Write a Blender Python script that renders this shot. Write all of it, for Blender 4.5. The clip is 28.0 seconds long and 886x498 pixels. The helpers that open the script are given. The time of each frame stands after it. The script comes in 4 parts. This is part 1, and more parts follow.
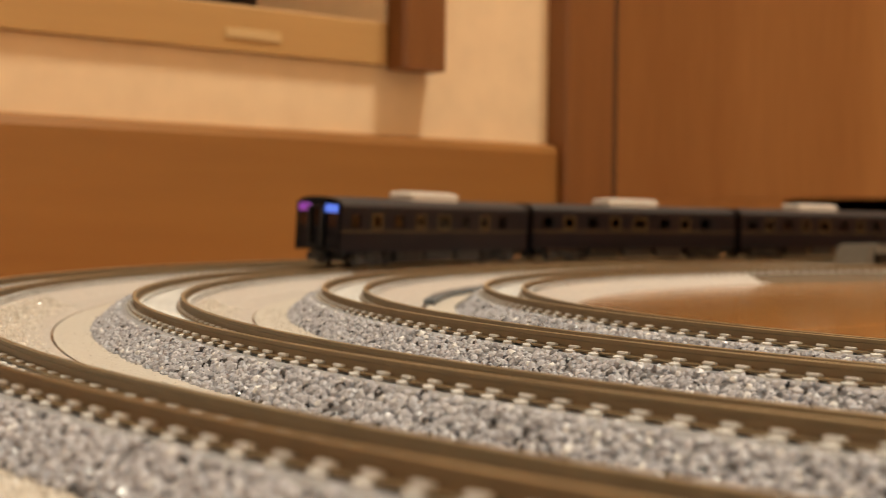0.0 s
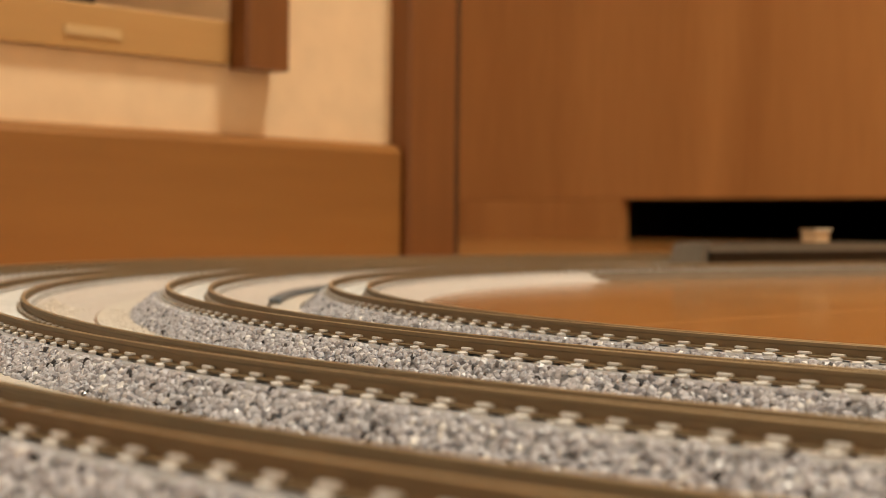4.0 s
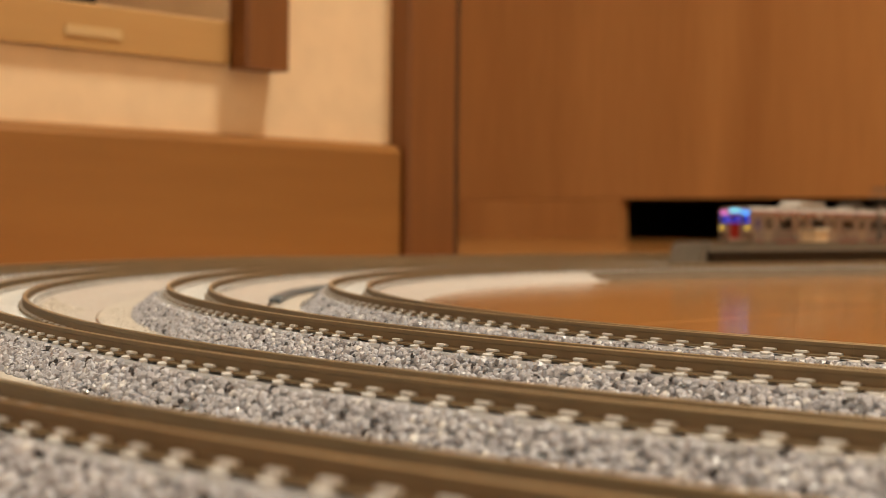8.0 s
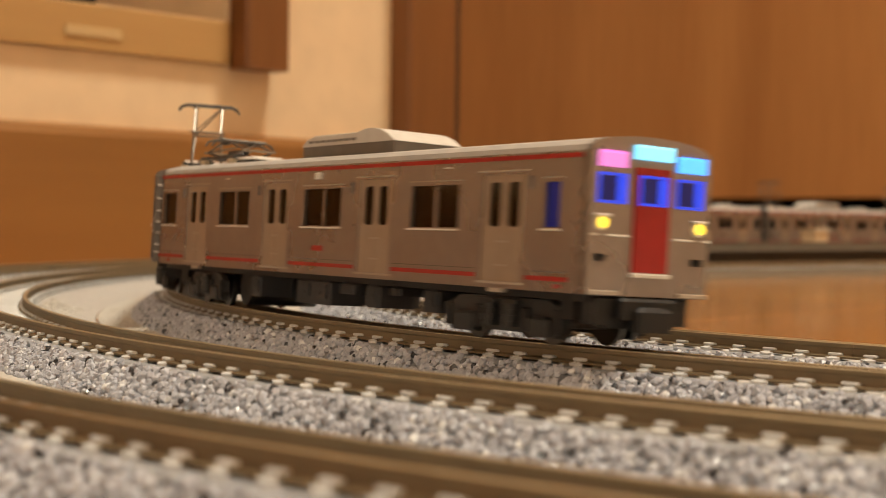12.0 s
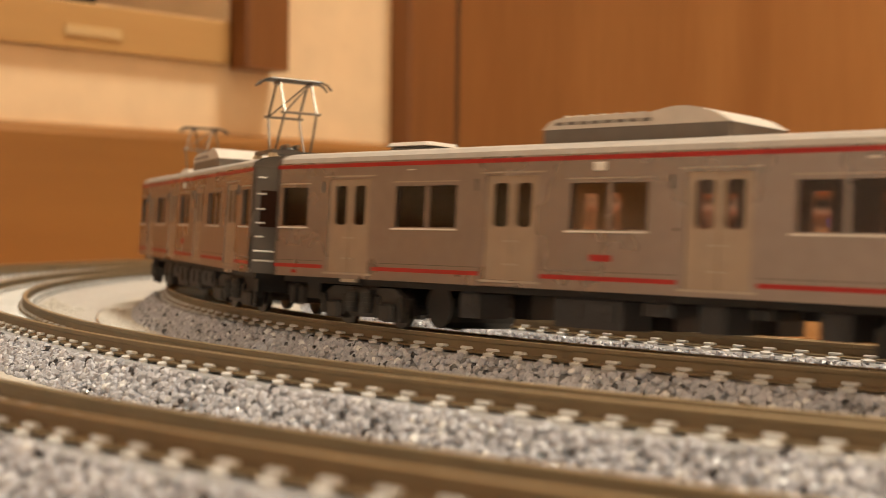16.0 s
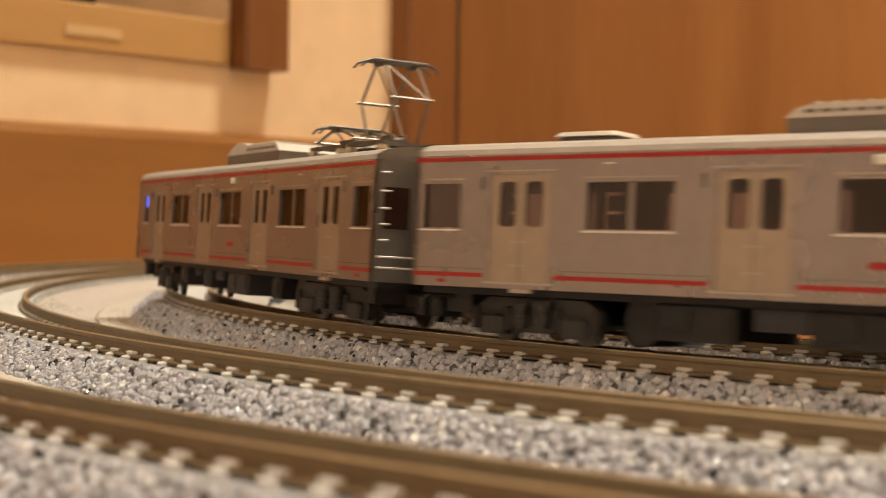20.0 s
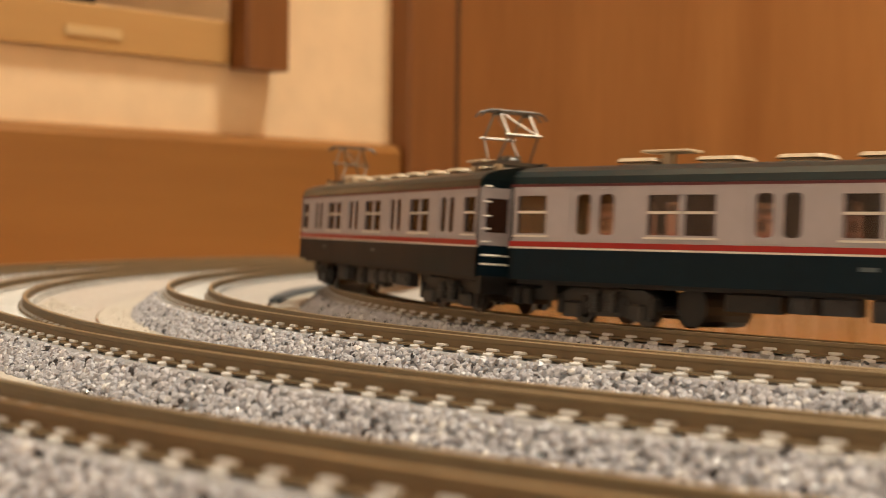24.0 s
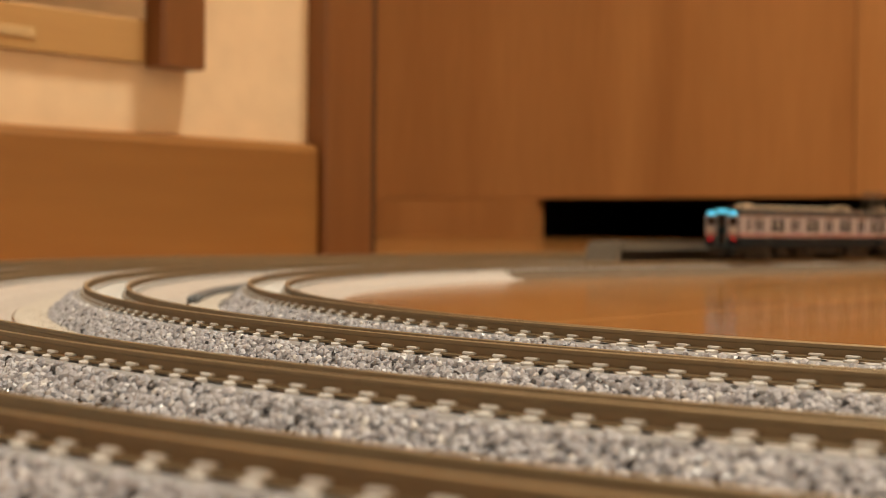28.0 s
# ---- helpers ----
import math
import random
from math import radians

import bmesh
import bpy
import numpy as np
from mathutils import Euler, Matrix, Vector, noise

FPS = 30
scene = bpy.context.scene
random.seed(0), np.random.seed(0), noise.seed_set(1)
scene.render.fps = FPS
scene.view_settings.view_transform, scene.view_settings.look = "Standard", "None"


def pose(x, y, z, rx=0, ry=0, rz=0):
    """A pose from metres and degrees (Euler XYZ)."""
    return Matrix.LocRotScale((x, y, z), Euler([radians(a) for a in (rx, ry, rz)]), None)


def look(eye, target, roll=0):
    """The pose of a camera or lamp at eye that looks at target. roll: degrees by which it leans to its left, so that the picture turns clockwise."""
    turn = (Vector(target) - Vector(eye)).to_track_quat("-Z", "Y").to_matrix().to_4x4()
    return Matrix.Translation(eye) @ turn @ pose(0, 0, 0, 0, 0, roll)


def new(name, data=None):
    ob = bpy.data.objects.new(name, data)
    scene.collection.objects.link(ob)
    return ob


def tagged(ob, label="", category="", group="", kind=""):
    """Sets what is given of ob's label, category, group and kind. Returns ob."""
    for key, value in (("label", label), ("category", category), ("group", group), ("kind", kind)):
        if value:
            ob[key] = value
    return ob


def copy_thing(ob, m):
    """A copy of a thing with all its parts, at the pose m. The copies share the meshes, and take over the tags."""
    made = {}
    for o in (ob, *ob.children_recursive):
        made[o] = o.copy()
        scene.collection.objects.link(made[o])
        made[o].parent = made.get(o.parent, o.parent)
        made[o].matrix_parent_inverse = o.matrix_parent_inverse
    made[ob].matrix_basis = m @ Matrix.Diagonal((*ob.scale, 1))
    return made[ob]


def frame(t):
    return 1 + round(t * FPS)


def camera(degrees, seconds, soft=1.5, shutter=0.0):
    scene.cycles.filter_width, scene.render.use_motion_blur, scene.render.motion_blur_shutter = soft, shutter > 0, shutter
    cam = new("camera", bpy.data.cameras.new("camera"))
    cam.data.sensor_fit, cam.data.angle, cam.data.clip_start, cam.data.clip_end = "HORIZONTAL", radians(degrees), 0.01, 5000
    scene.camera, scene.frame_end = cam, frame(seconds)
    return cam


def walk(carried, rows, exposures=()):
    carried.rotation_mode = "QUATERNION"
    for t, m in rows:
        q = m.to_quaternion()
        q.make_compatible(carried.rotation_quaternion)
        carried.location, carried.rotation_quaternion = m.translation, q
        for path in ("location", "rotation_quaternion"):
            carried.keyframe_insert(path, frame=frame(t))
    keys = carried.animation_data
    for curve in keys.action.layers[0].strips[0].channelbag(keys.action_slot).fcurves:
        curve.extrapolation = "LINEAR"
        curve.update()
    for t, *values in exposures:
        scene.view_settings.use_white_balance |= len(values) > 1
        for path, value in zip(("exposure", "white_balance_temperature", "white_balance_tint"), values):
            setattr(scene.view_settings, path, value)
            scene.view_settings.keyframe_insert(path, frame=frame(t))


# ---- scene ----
MM = 0.001

# ---------------------------------------------------------------- camera
EYE_Z = 22.06
PAN = [  # seconds, eye x, eye y, eye z offset (mm), pitch, lean, turn (degrees)
    (0.0, -460.10, -95.06, 0.10, -1.017, 0.686, 6.110),
    (0.5, -462.21, -96.52, 0.05, -0.986, 0.666, 2.945),
    (1.0, -462.42, -96.94, 0.04, -0.972, 0.655, 1.249),
    (1.5, -462.54, -97.09, 0.00, -0.960, 0.640, 0.372),
    (2.0, -462.54, -97.20, 0.00, -0.956, 0.640, 0.076),
    (3.0, -462.55, -97.19, 0.00, -0.954, 0.640, 0.000),
    (6.5, -462.60, -97.25, 0.00, -0.956, 0.640, -0.004),
    (8.0, -463.53, -98.13, -0.02, -0.959, 0.640, -0.014),
    (24.0, -463.45, -98.05, -0.05, -0.960, 0.630, -0.014),
    (24.5, -465.10, -98.55, -0.07, -0.956, 0.620, -0.931),
    (25.0, -465.60, -99.15, -0.05, -0.950, 0.630, -2.591),
    (25.5, -465.75, -99.35, -0.05, -0.955, 0.620, -3.103),
    (26.0, -465.78, -99.38, -0.06, -0.955, 0.620, -3.228),
    (26.5, -465.80, -99.40, -0.06, -0.953, 0.620, -3.280),
    (28.0, -465.80, -99.42, -0.08, -0.950, 0.630, -3.290),
]


def camera_row(t, x, y, dz, pitch, lean, turn):
    eye = Vector((x, y, EYE_Z + dz)) * MM
    a, e = radians(44.17 + turn), radians(pitch)
    way = Vector((math.cos(a) * math.cos(e), math.sin(a) * math.cos(e), math.sin(e)))
    return t, look(eye, eye + way, lean)


cam = camera(33.56, 28.0, soft=0.55, shutter=0.25)
cam.data.dof.use_dof = True
cam.data.dof.focus_distance = 0.205
cam.data.dof.aperture_fstop = 41.0
walk(cam, [camera_row(*row) for row in PAN], exposures=[(0.0, 0.0), (11.5, 0.0), (12.5, 0.1), (14.5, 0.2), (23.5, 0.2), (25.0, 0.05), (28.0, 0.0)])

# ---------------------------------------------------------------- light
world = bpy.data.worlds.new("room_air")
world.use_nodes = True
scene.world = world
world.node_tree.nodes["Background"].inputs[0].default_value = (1.0, 0.72, 0.45, 1)
world.node_tree.nodes["Background"].inputs[1].default_value = 0.05


def area_lamp(name, place, target, size, watts, colour):
    data = bpy.data.lights.new(name, "AREA")
    data.shape, data.size, data.energy, data.color = "DISK", size, watts, colour
    ob = new(name, data)
    ob.matrix_world = look(place, target)
    return ob


LAMP_X, LAMP_Y = 0.30, -0.30
area_lamp("ceiling_glow", (LAMP_X, LAMP_Y, 2.33), (LAMP_X, LAMP_Y, 0), 0.42, 50, (1.0, 0.91, 0.72))

# ---------------------------------------------------------------- materials
def material(name, colour, rough=0.5, metal=0.0, vary=0.0, scale=200.0, bump=0.0, bump_scale=400.0,
             stretch=(1, 1, 1), second=None, coat=0.0, random_value=0.0, spec=0.5, wear=0.0):
    m = bpy.data.materials.new(name)
    m.use_nodes = True
    nt = m.node_tree
    nodes, links = nt.nodes, nt.links
    b = nodes["Principled BSDF"]
    b.inputs["Roughness"].default_value = rough
    b.inputs["Metallic"].default_value = metal
    b.inputs["Specular IOR Level"].default_value = spec
    b.inputs["Coat Weight"].default_value = coat
    b.inputs["Coat Roughness"].default_value = 0.15
    tc = nodes.new("ShaderNodeTexCoord")
    mp = nodes.new("ShaderNodeMapping")
    mp.inputs["Scale"].default_value = stretch
    links.new(tc.outputs["Object"], mp.inputs["Vector"])
    out = None
    if vary or second:
        n = nodes.new("ShaderNodeTexNoise")
        n.inputs["Scale"].default_value, n.inputs["Detail"].default_value = scale, 6
        links.new(mp.outputs[0], n.inputs["Vector"])
        r = nodes.new("ShaderNodeValToRGB")
        r.color_ramp.elements[0].position, r.color_ramp.elements[1].position = 0.3, 0.7
        lo = second or tuple(max(0, c * (1 - vary)) for c in colour)
        hi = colour if second else tuple(min(1, c * (1 + vary)) for c in colour)
        r.color_ramp.elements[0].color = (*lo, 1)
        r.color_ramp.elements[1].color = (*hi, 1)
        links.new(n.outputs[0], r.inputs[0])
        out = r.outputs[0]
        # a second, broader scale of wear in the gloss
        n2 = nodes.new("ShaderNodeTexNoise")
        n2.inputs["Scale"].default_value, n2.inputs["Detail"].default_value = scale * 0.13, 3
        links.new(mp.outputs[0], n2.inputs["Vector"])
        mr = nodes.new("ShaderNodeMapRange")
        mr.inputs[3].default_value, mr.inputs[4].default_value = rough * 0.8, min(1, rough * 1.2)
        links.new(n2.outputs[0], mr.inputs[0])
        links.new(mr.outputs[0], b.inputs["Roughness"])
    if random_value:
        oi = nodes.new("ShaderNodeObjectInfo")
        mr = nodes.new("ShaderNodeMapRange")
        mr.inputs[3].default_value, mr.inputs[4].default_value = 1 - random_value, 1 + random_value
        links.new(oi.outputs["Random"], mr.inputs[0])
        hsv = nodes.new("ShaderNodeHueSaturation")
        if out:
            links.new(out, hsv.inputs["Color"])
        else:
            hsv.inputs["Color"].default_value = (*colour, 1)
        links.new(mr.outputs[0], hsv.inputs["Value"])
        out = hsv.outputs[0]
    if out:
        links.new(out, b.inputs["Base Color"])
    else:
        b.inputs["Base Color"].default_value = (*colour, 1)
    if bump:
        n3 = nodes.new("ShaderNodeTexNoise")
        n3.inputs["Scale"].default_value, n3.inputs["Detail"].default_value = bump_scale, 4
        links.new(mp.outputs[0], n3.inputs["Vector"])
        bp = nodes.new("ShaderNodeBump")
        bp.inputs["Strength"].default_value = bump
        bp.inputs["Distance"].default_value = 0.3 / bump_scale
        links.new(n3.outputs[0], bp.inputs["Height"])
        links.new(bp.outputs[0], b.inputs["Normal"])
    return m


def island_material(name, colours, rough, spec=0.5):
    """Grains of mixed colour, told apart grain by grain."""
    m = bpy.data.materials.new(name)
    m.use_nodes = True
    nodes, links = m.node_tree.nodes, m.node_tree.links
    b = nodes["Principled BSDF"]
    b.inputs["Specular IOR Level"].default_value = spec
    g = nodes.new("ShaderNodeNewGeometry")
    r = nodes.new("ShaderNodeValToRGB")
    r.color_ramp.interpolation = "LINEAR"
    el = r.color_ramp.elements
    while len(el) < len(colours):
        el.new(0.5)
    for i, (p, c) in enumerate(colours):
        el[i].position, el[i].color = p, (*c, 1)
    links.new(g.outputs["Random Per Island"], r.inputs[0])
    links.new(r.outputs[0], b.inputs["Base Color"])
    mr = nodes.new("ShaderNodeMapRange")
    mr.inputs[3].default_value, mr.inputs[4].default_value = rough * 0.5, rough * 1.3
    links.new(g.outputs["Random Per Island"], mr.inputs[0])
    links.new(mr.outputs[0], b.inputs["Roughness"])
    return m


def glow(name, colour, strength):
    m = bpy.data.materials.new(name)
    m.use_nodes = True
    nodes, links = m.node_tree.nodes, m.node_tree.links
    b = nodes["Principled BSDF"]
    b.inputs["Base Color"].default_value = (*colour, 1)
    b.inputs["Emission Color"].default_value = (*colour, 1)
    b.inputs["Emission Strength"].default_value = strength
    return m


def glass(name, tint, rough=0.05):
    m = bpy.data.materials.new(name)
    m.use_nodes = True
    nodes, links = m.node_tree.nodes, m.node_tree.links
    nodes.remove(nodes["Principled BSDF"])
    t, s, mix = nodes.new("ShaderNodeBsdfTransparent"), nodes.new("ShaderNodeBsdfGlossy"), nodes.new("ShaderNodeMixShader")
    fres = nodes.new("ShaderNodeFresnel")
    fres.inputs["IOR"].default_value = 1.48
    t.inputs[0].default_value = (*tint, 1)
    s.inputs["Roughness"].default_value = rough
    links.new(fres.outputs[0], mix.inputs[0])
    links.new(t.outputs[0], mix.inputs[1])
    links.new(s.outputs[0], mix.inputs[2])
    links.new(mix.outputs[0], nodes["Material Output"].inputs[0])
    return m


def wood(name, dark, light, along, rough, grain=(1, 1, 1), scale=6.0, random_value=0.0, coat=0.0, spec=0.5):
    """Veneer or plank: long streaks of two tones with fine pores."""
    m = bpy.data.materials.new(name)
    m.use_nodes = True
    nodes, links = m.node_tree.nodes, m.node_tree.links
    b = nodes["Principled BSDF"]
    b.inputs["Coat Weight"].default_value = coat
    b.inputs["Coat Roughness"].default_value = rough
    b.inputs["Roughness"].default_value = rough
    b.inputs["Specular IOR Level"].default_value = spec
    tc = nodes.new("ShaderNodeTexCoord")
    mp = nodes.new("ShaderNodeMapping")
    sc = [1.0, 1.0, 1.0]
    sc["xyz".index(along)] = 0.08
    mp.inputs["Scale"].default_value = sc
    oi = nodes.new("ShaderNodeObjectInfo")
    cb = nodes.new("ShaderNodeCombineXYZ")
    mu = nodes.new("ShaderNodeMath")
    mu.operation, mu.inputs[1].default_value = "MULTIPLY", 30.0
    links.new(oi.outputs["Random"], mu.inputs[0])
    links.new(mu.outputs[0], cb.inputs[0])
    links.new(mu.outputs[0], cb.inputs[1])
    links.new(cb.outputs[0], mp.inputs["Location"])
    links.new(tc.outputs["Object"], mp.inputs["Vector"])
    n1 = nodes.new("ShaderNodeTexNoise")
    n1.inputs["Scale"].default_value, n1.inputs["Detail"].default_value, n1.inputs["Distortion"].default_value = scale, 5, 0.6
    links.new(mp.outputs[0], n1.inputs["Vector"])
    n2 = nodes.new("ShaderNodeTexNoise")
    n2.inputs["Scale"].default_value, n2.inputs["Detail"].default_value = scale * 18, 3
    links.new(mp.outputs[0], n2.inputs["Vector"])
    ad = nodes.new("ShaderNodeMath")
    ad.operation, ad.inputs[2].default_value = "MULTIPLY_ADD", 0.0
    ad.inputs[1].default_value = 0.35
    links.new(n2.outputs[0], ad.inputs[0])
    links.new(n1.outputs[0], ad.inputs[2])
    r = nodes.new("ShaderNodeValToRGB")
    r.color_ramp.elements[0].position, r.color_ramp.elements[1].position = 0.45, 0.9
    r.color_ramp.elements[0].color, r.color_ramp.elements[1].color = (*dark, 1), (*light, 1)
    links.new(ad.outputs[0], r.inputs[0])
    hsv = nodes.new("ShaderNodeHueSaturation")
    mr = nodes.new("ShaderNodeMapRange")
    mr.inputs[3].default_value, mr.inputs[4].default_value = 1 - random_value, 1 + random_value
    links.new(oi.outputs["Random"], mr.inputs[0])
    links.new(mr.outputs[0], hsv.inputs["Value"])
    links.new(r.outputs[0], hsv.inputs["Color"])
    links.new(hsv.outputs[0], b.inputs["Base Color"])
    bp = nodes.new("ShaderNodeBump")
    bp.inputs["Strength"].default_value, bp.inputs["Distance"].default_value = 0.05, 0.0002
    links.new(n2.outputs[0], bp.inputs["Height"])
    links.new(bp.outputs[0], b.inputs["Normal"])
    return m


M_FLOOR = wood("floor_wood", (0.275, 0.12, 0.032), (0.555, 0.29, 0.093), "x", 0.13, scale=7.0, random_value=0.14)
M_PANEL = wood("closet_veneer", (0.42, 0.185, 0.061), (0.61, 0.30, 0.107), "z", 0.42, scale=5.0)
M_SKIRT = wood("baseboard_wood", (0.235, 0.10, 0.027), (0.335, 0.158, 0.044), "x", 0.4, scale=6.0)
M_POST = wood("brown_wood", (0.17, 0.066, 0.02), (0.25, 0.105, 0.032), "z", 0.45, scale=8.0)
M_SHELF = wood("pale_shelf_wood", (0.40, 0.23, 0.085), (0.52, 0.32, 0.13), "x", 0.4, scale=8.0)
M_WALL = material("cream_wallpaper", (0.84, 0.655, 0.435), 0.8, vary=0.05, scale=60, bump=0.3, bump_scale=900)
M_PALE = material("bounce_wall_white", (0.77, 0.735, 0.715), 0.8, vary=0.04, scale=40, bump=0.2, bump_scale=700)
M_CEIL = material("ceiling_paint", (0.8, 0.79, 0.78), 0.8, vary=0.03, scale=30)
# Near-black colour stands in for the shade inside the closet gap.
M_GAP_SHADE = material("gap_shade_black", (0.004, 0.004, 0.004), 0.9, vary=0.3, scale=20, spec=0.05)
# Wood tone darkened to paint the shade inside the open cabinet.
M_BACK = wood("cabinet_shade_wood", (0.02, 0.009, 0.004), (0.035, 0.016, 0.007), "x", 0.6, scale=8.0)
# Dark brown of the underfloor, and of the painted gap shade beside the casing.
M_GAP_BROWN = material("gap_shade_and_underfloor", (0.06, 0.025, 0.01), 0.6, vary=0.2, scale=80)
M_LAMP = glow("lamp_diffuser", (1.0, 0.82, 0.58), 6.0)
M_RAIL_SIDE = material("bronzed_rail", (0.185, 0.138, 0.078), 0.6, metal=0.1, vary=0.08, scale=300)
M_RAIL_TOP = material("nickel_rail_head", (0.64, 0.56, 0.40), 0.38, metal=1.0, vary=0.1, scale=500)
M_TIE = material("pale_concrete", (0.62, 0.64, 0.65), 0.5, vary=0.08, scale=900, random_value=0.08, bump=0.3, bump_scale=2500)
M_CABLE = material("blue_grey_cable", (0.13, 0.15, 0.17), 0.5, vary=0.1, scale=300)
# Bed coloured darker than its grains to paint the shade between them.
M_BED = material("grey_ballast", (0.28, 0.292, 0.325), 0.7, second=(0.10, 0.105, 0.12), scale=900, bump=1.0, bump_scale=1100)
M_BED_BROWN = material("brown_ballast", (0.17, 0.13, 0.088), 0.85, second=(0.11, 0.085, 0.058), scale=900, bump=1.0, bump_scale=1100)
M_SHOULDER = material("grey_moulded_shoulder", (0.30, 0.31, 0.335), 0.6, vary=0.12, scale=900, bump=0.4, bump_scale=1500)
M_HUMP = material("pale_ballast_bed", (0.58, 0.555, 0.53), 0.6, second=(0.42, 0.40, 0.385), scale=1100, bump=0.6, bump_scale=1300)
M_FLAT = material("pale_ballast_edge", (0.60, 0.58, 0.54), 0.6, second=(0.50, 0.48, 0.44), scale=1300, bump=0.5, bump_scale=1500)
M_STONE = island_material("ballast_grain", [(0.0, (0.03, 0.03, 0.036)), (0.05, (0.08, 0.084, 0.095)), (0.08, (0.36, 0.38, 0.44)), (0.6, (0.43, 0.455, 0.525)), (0.92, (0.52, 0.545, 0.62)), (1.0, (0.8, 0.83, 0.86))], 0.45)
M_SAND = island_material("pale_grain", [(0.0, (0.38, 0.355, 0.32)), (0.4, (0.54, 0.51, 0.465)), (0.9, (0.63, 0.60, 0.55)), (1.0, (0.85, 0.82, 0.77))], 0.4)
M_PLAT = material("platform_grey", (0.15, 0.145, 0.125), 0.6, vary=0.12, scale=300)
M_PLAT_TOP = material("platform_top", (0.17, 0.165, 0.145), 0.7, vary=0.1, scale=500)
M_STICKER = material("dull_sticker", (0.60, 0.43, 0.22), 0.5, vary=0.06, scale=400)
M_CREAM = material("cream_plastic", (0.75, 0.58, 0.38), 0.5, vary=0.06, scale=400)


# ---------------------------------------------------------------- mesh helpers
class Shape:
    """Gathers boxes, prisms, rods and plates, in millimetres, into one mesh."""

    def __init__(self):
        self.v, self.f = [], []

    def add(self, verts, faces):
        k = len(self.v)
        self.v += [tuple(p) for p in verts]
        self.f += [tuple(i + k for i in face) for face in faces]
        return self

    def box(self, x0, x1, y0, y1, z0, z1):
        return self.add([(x, y, z) for x in (x0, x1) for y in (y0, y1) for z in (z0, z1)],
                        [(0, 1, 3, 2), (4, 6, 7, 5), (0, 4, 5, 1), (2, 3, 7, 6), (0, 2, 6, 4), (1, 5, 7, 3)])

    def soft_box(self, x0, x1, y0, y1, z0, z1, r=0.2):
        """A box with chamfered upright and top edges."""
        ring = [(x0 + r, y0), (x1 - r, y0), (x1, y0 + r), (x1, y1 - r), (x1 - r, y1), (x0 + r, y1), (x0, y1 - r), (x0, y0 + r)]
        cx, cy = (x0 + x1) / 2, (y0 + y1) / 2
        top = [(x + (r if x < cx else -r) * 0.8, y + (r if y < cy else -r) * 0.8) for x, y in ring]
        v = [(x, y, z0) for x, y in ring] + [(x, y, z1 - r) for x, y in ring] + [(x, y, z1) for x, y in top]
        f = [tuple(range(7, -1, -1)), tuple(range(16, 24))]
        for k in (0, 8):
            f += [(k + i, k + (i + 1) % 8, k + 8 + (i + 1) % 8, k + 8 + i) for i in range(8)]
        return self.add(v, f)

    def prism(self, profile, a, b, axis="x"):
        """A closed outline of (u, w) pushed from a to b; u, w are y, z for axis x and x, z for axis y."""
        n = len(profile)
        put = (lambda d, u, w: (d, u, w)) if axis == "x" else (lambda d, u, w: (u, d, w)) if axis == "y" else (lambda d, u, w: (u, w, d))
        v = [put(a, *p) for p in profile] + [put(b, *p) for p in profile]
        f = [tuple(range(n - 1, -1, -1)), tuple(range(n, 2 * n))] + [(i, (i + 1) % n, n + (i + 1) % n, n + i) for i in range(n)]
        return self.add(v, f)

    def disc(self, x, y, z, r, h, axis="z", n=12):
        prof = [(r * math.cos(2 * math.pi * i / n), r * math.sin(2 * math.pi * i / n)) for i in range(n)]
        if axis == "z":
            return self.prism([(x + p, y + q) for p, q in prof], z, z + h, "z")
        if axis == "y":
            return self.prism([(x + p, z + q) for p, q in prof], y, y + h, "y")
        return self.prism([(y + p, z + q) for p, q in prof], x, x + h, "x")

    def rod(self, a, b, r=0.25, n=6):
        a, b = Vector(a), Vector(b)
        d = (b - a).normalized()
        u = d.orthogonal().normalized()
        w = d.cross(u)
        ring = [(u * math.cos(2 * math.pi * i / n) + w * math.sin(2 * math.pi * i / n)) * r for i in range(n)]
        v = [a + p for p in ring] + [b + p for p in ring]
        f = [tuple(range(n - 1, -1, -1)), tuple(range(n, 2 * n))] + [(i, (i + 1) % n, n + (i + 1) % n, n + i) for i in range(n)]
        return self.add(v, f)

    def plate(self, u0, u1, w0, w1, holes, d0, d1, axis="y"):
        """A sheet from d0 to d1 along axis with oblong holes (u0, u1, w0, w1) cut through."""
        us = sorted({u0, u1, *[h[0] for h in holes], *[h[1] for h in holes]})
        ws = sorted({w0, w1, *[h[2] for h in holes], *[h[3] for h in holes]})
        us, ws = [u for u in us if u0 <= u <= u1], [w for w in ws if w0 <= w <= w1]
        put = (lambda d, u, w: (u, d, w)) if axis == "y" else (lambda d, u, w: (d, u, w))

        def solid(i, j):
            if not (0 <= i < len(us) - 1 and 0 <= j < len(ws) - 1):
                return False
            cu, cw = (us[i] + us[i + 1]) / 2, (ws[j] + ws[j + 1]) / 2
            return not any(h[0] < cu < h[1] and h[2] < cw < h[3] for h in holes)

        for i in range(len(us) - 1):
            for j in range(len(ws) - 1):
                if not solid(i, j):
                    continue
                a, b, c, e = us[i], us[i + 1], ws[j], ws[j + 1]
                for d, flip in ((d0, False), (d1, True)):
                    q = [put(d, a, c), put(d, b, c), put(d, b, e), put(d, a, e)]
                    self.add(q[::-1] if flip else q, [(0, 1, 2, 3)])
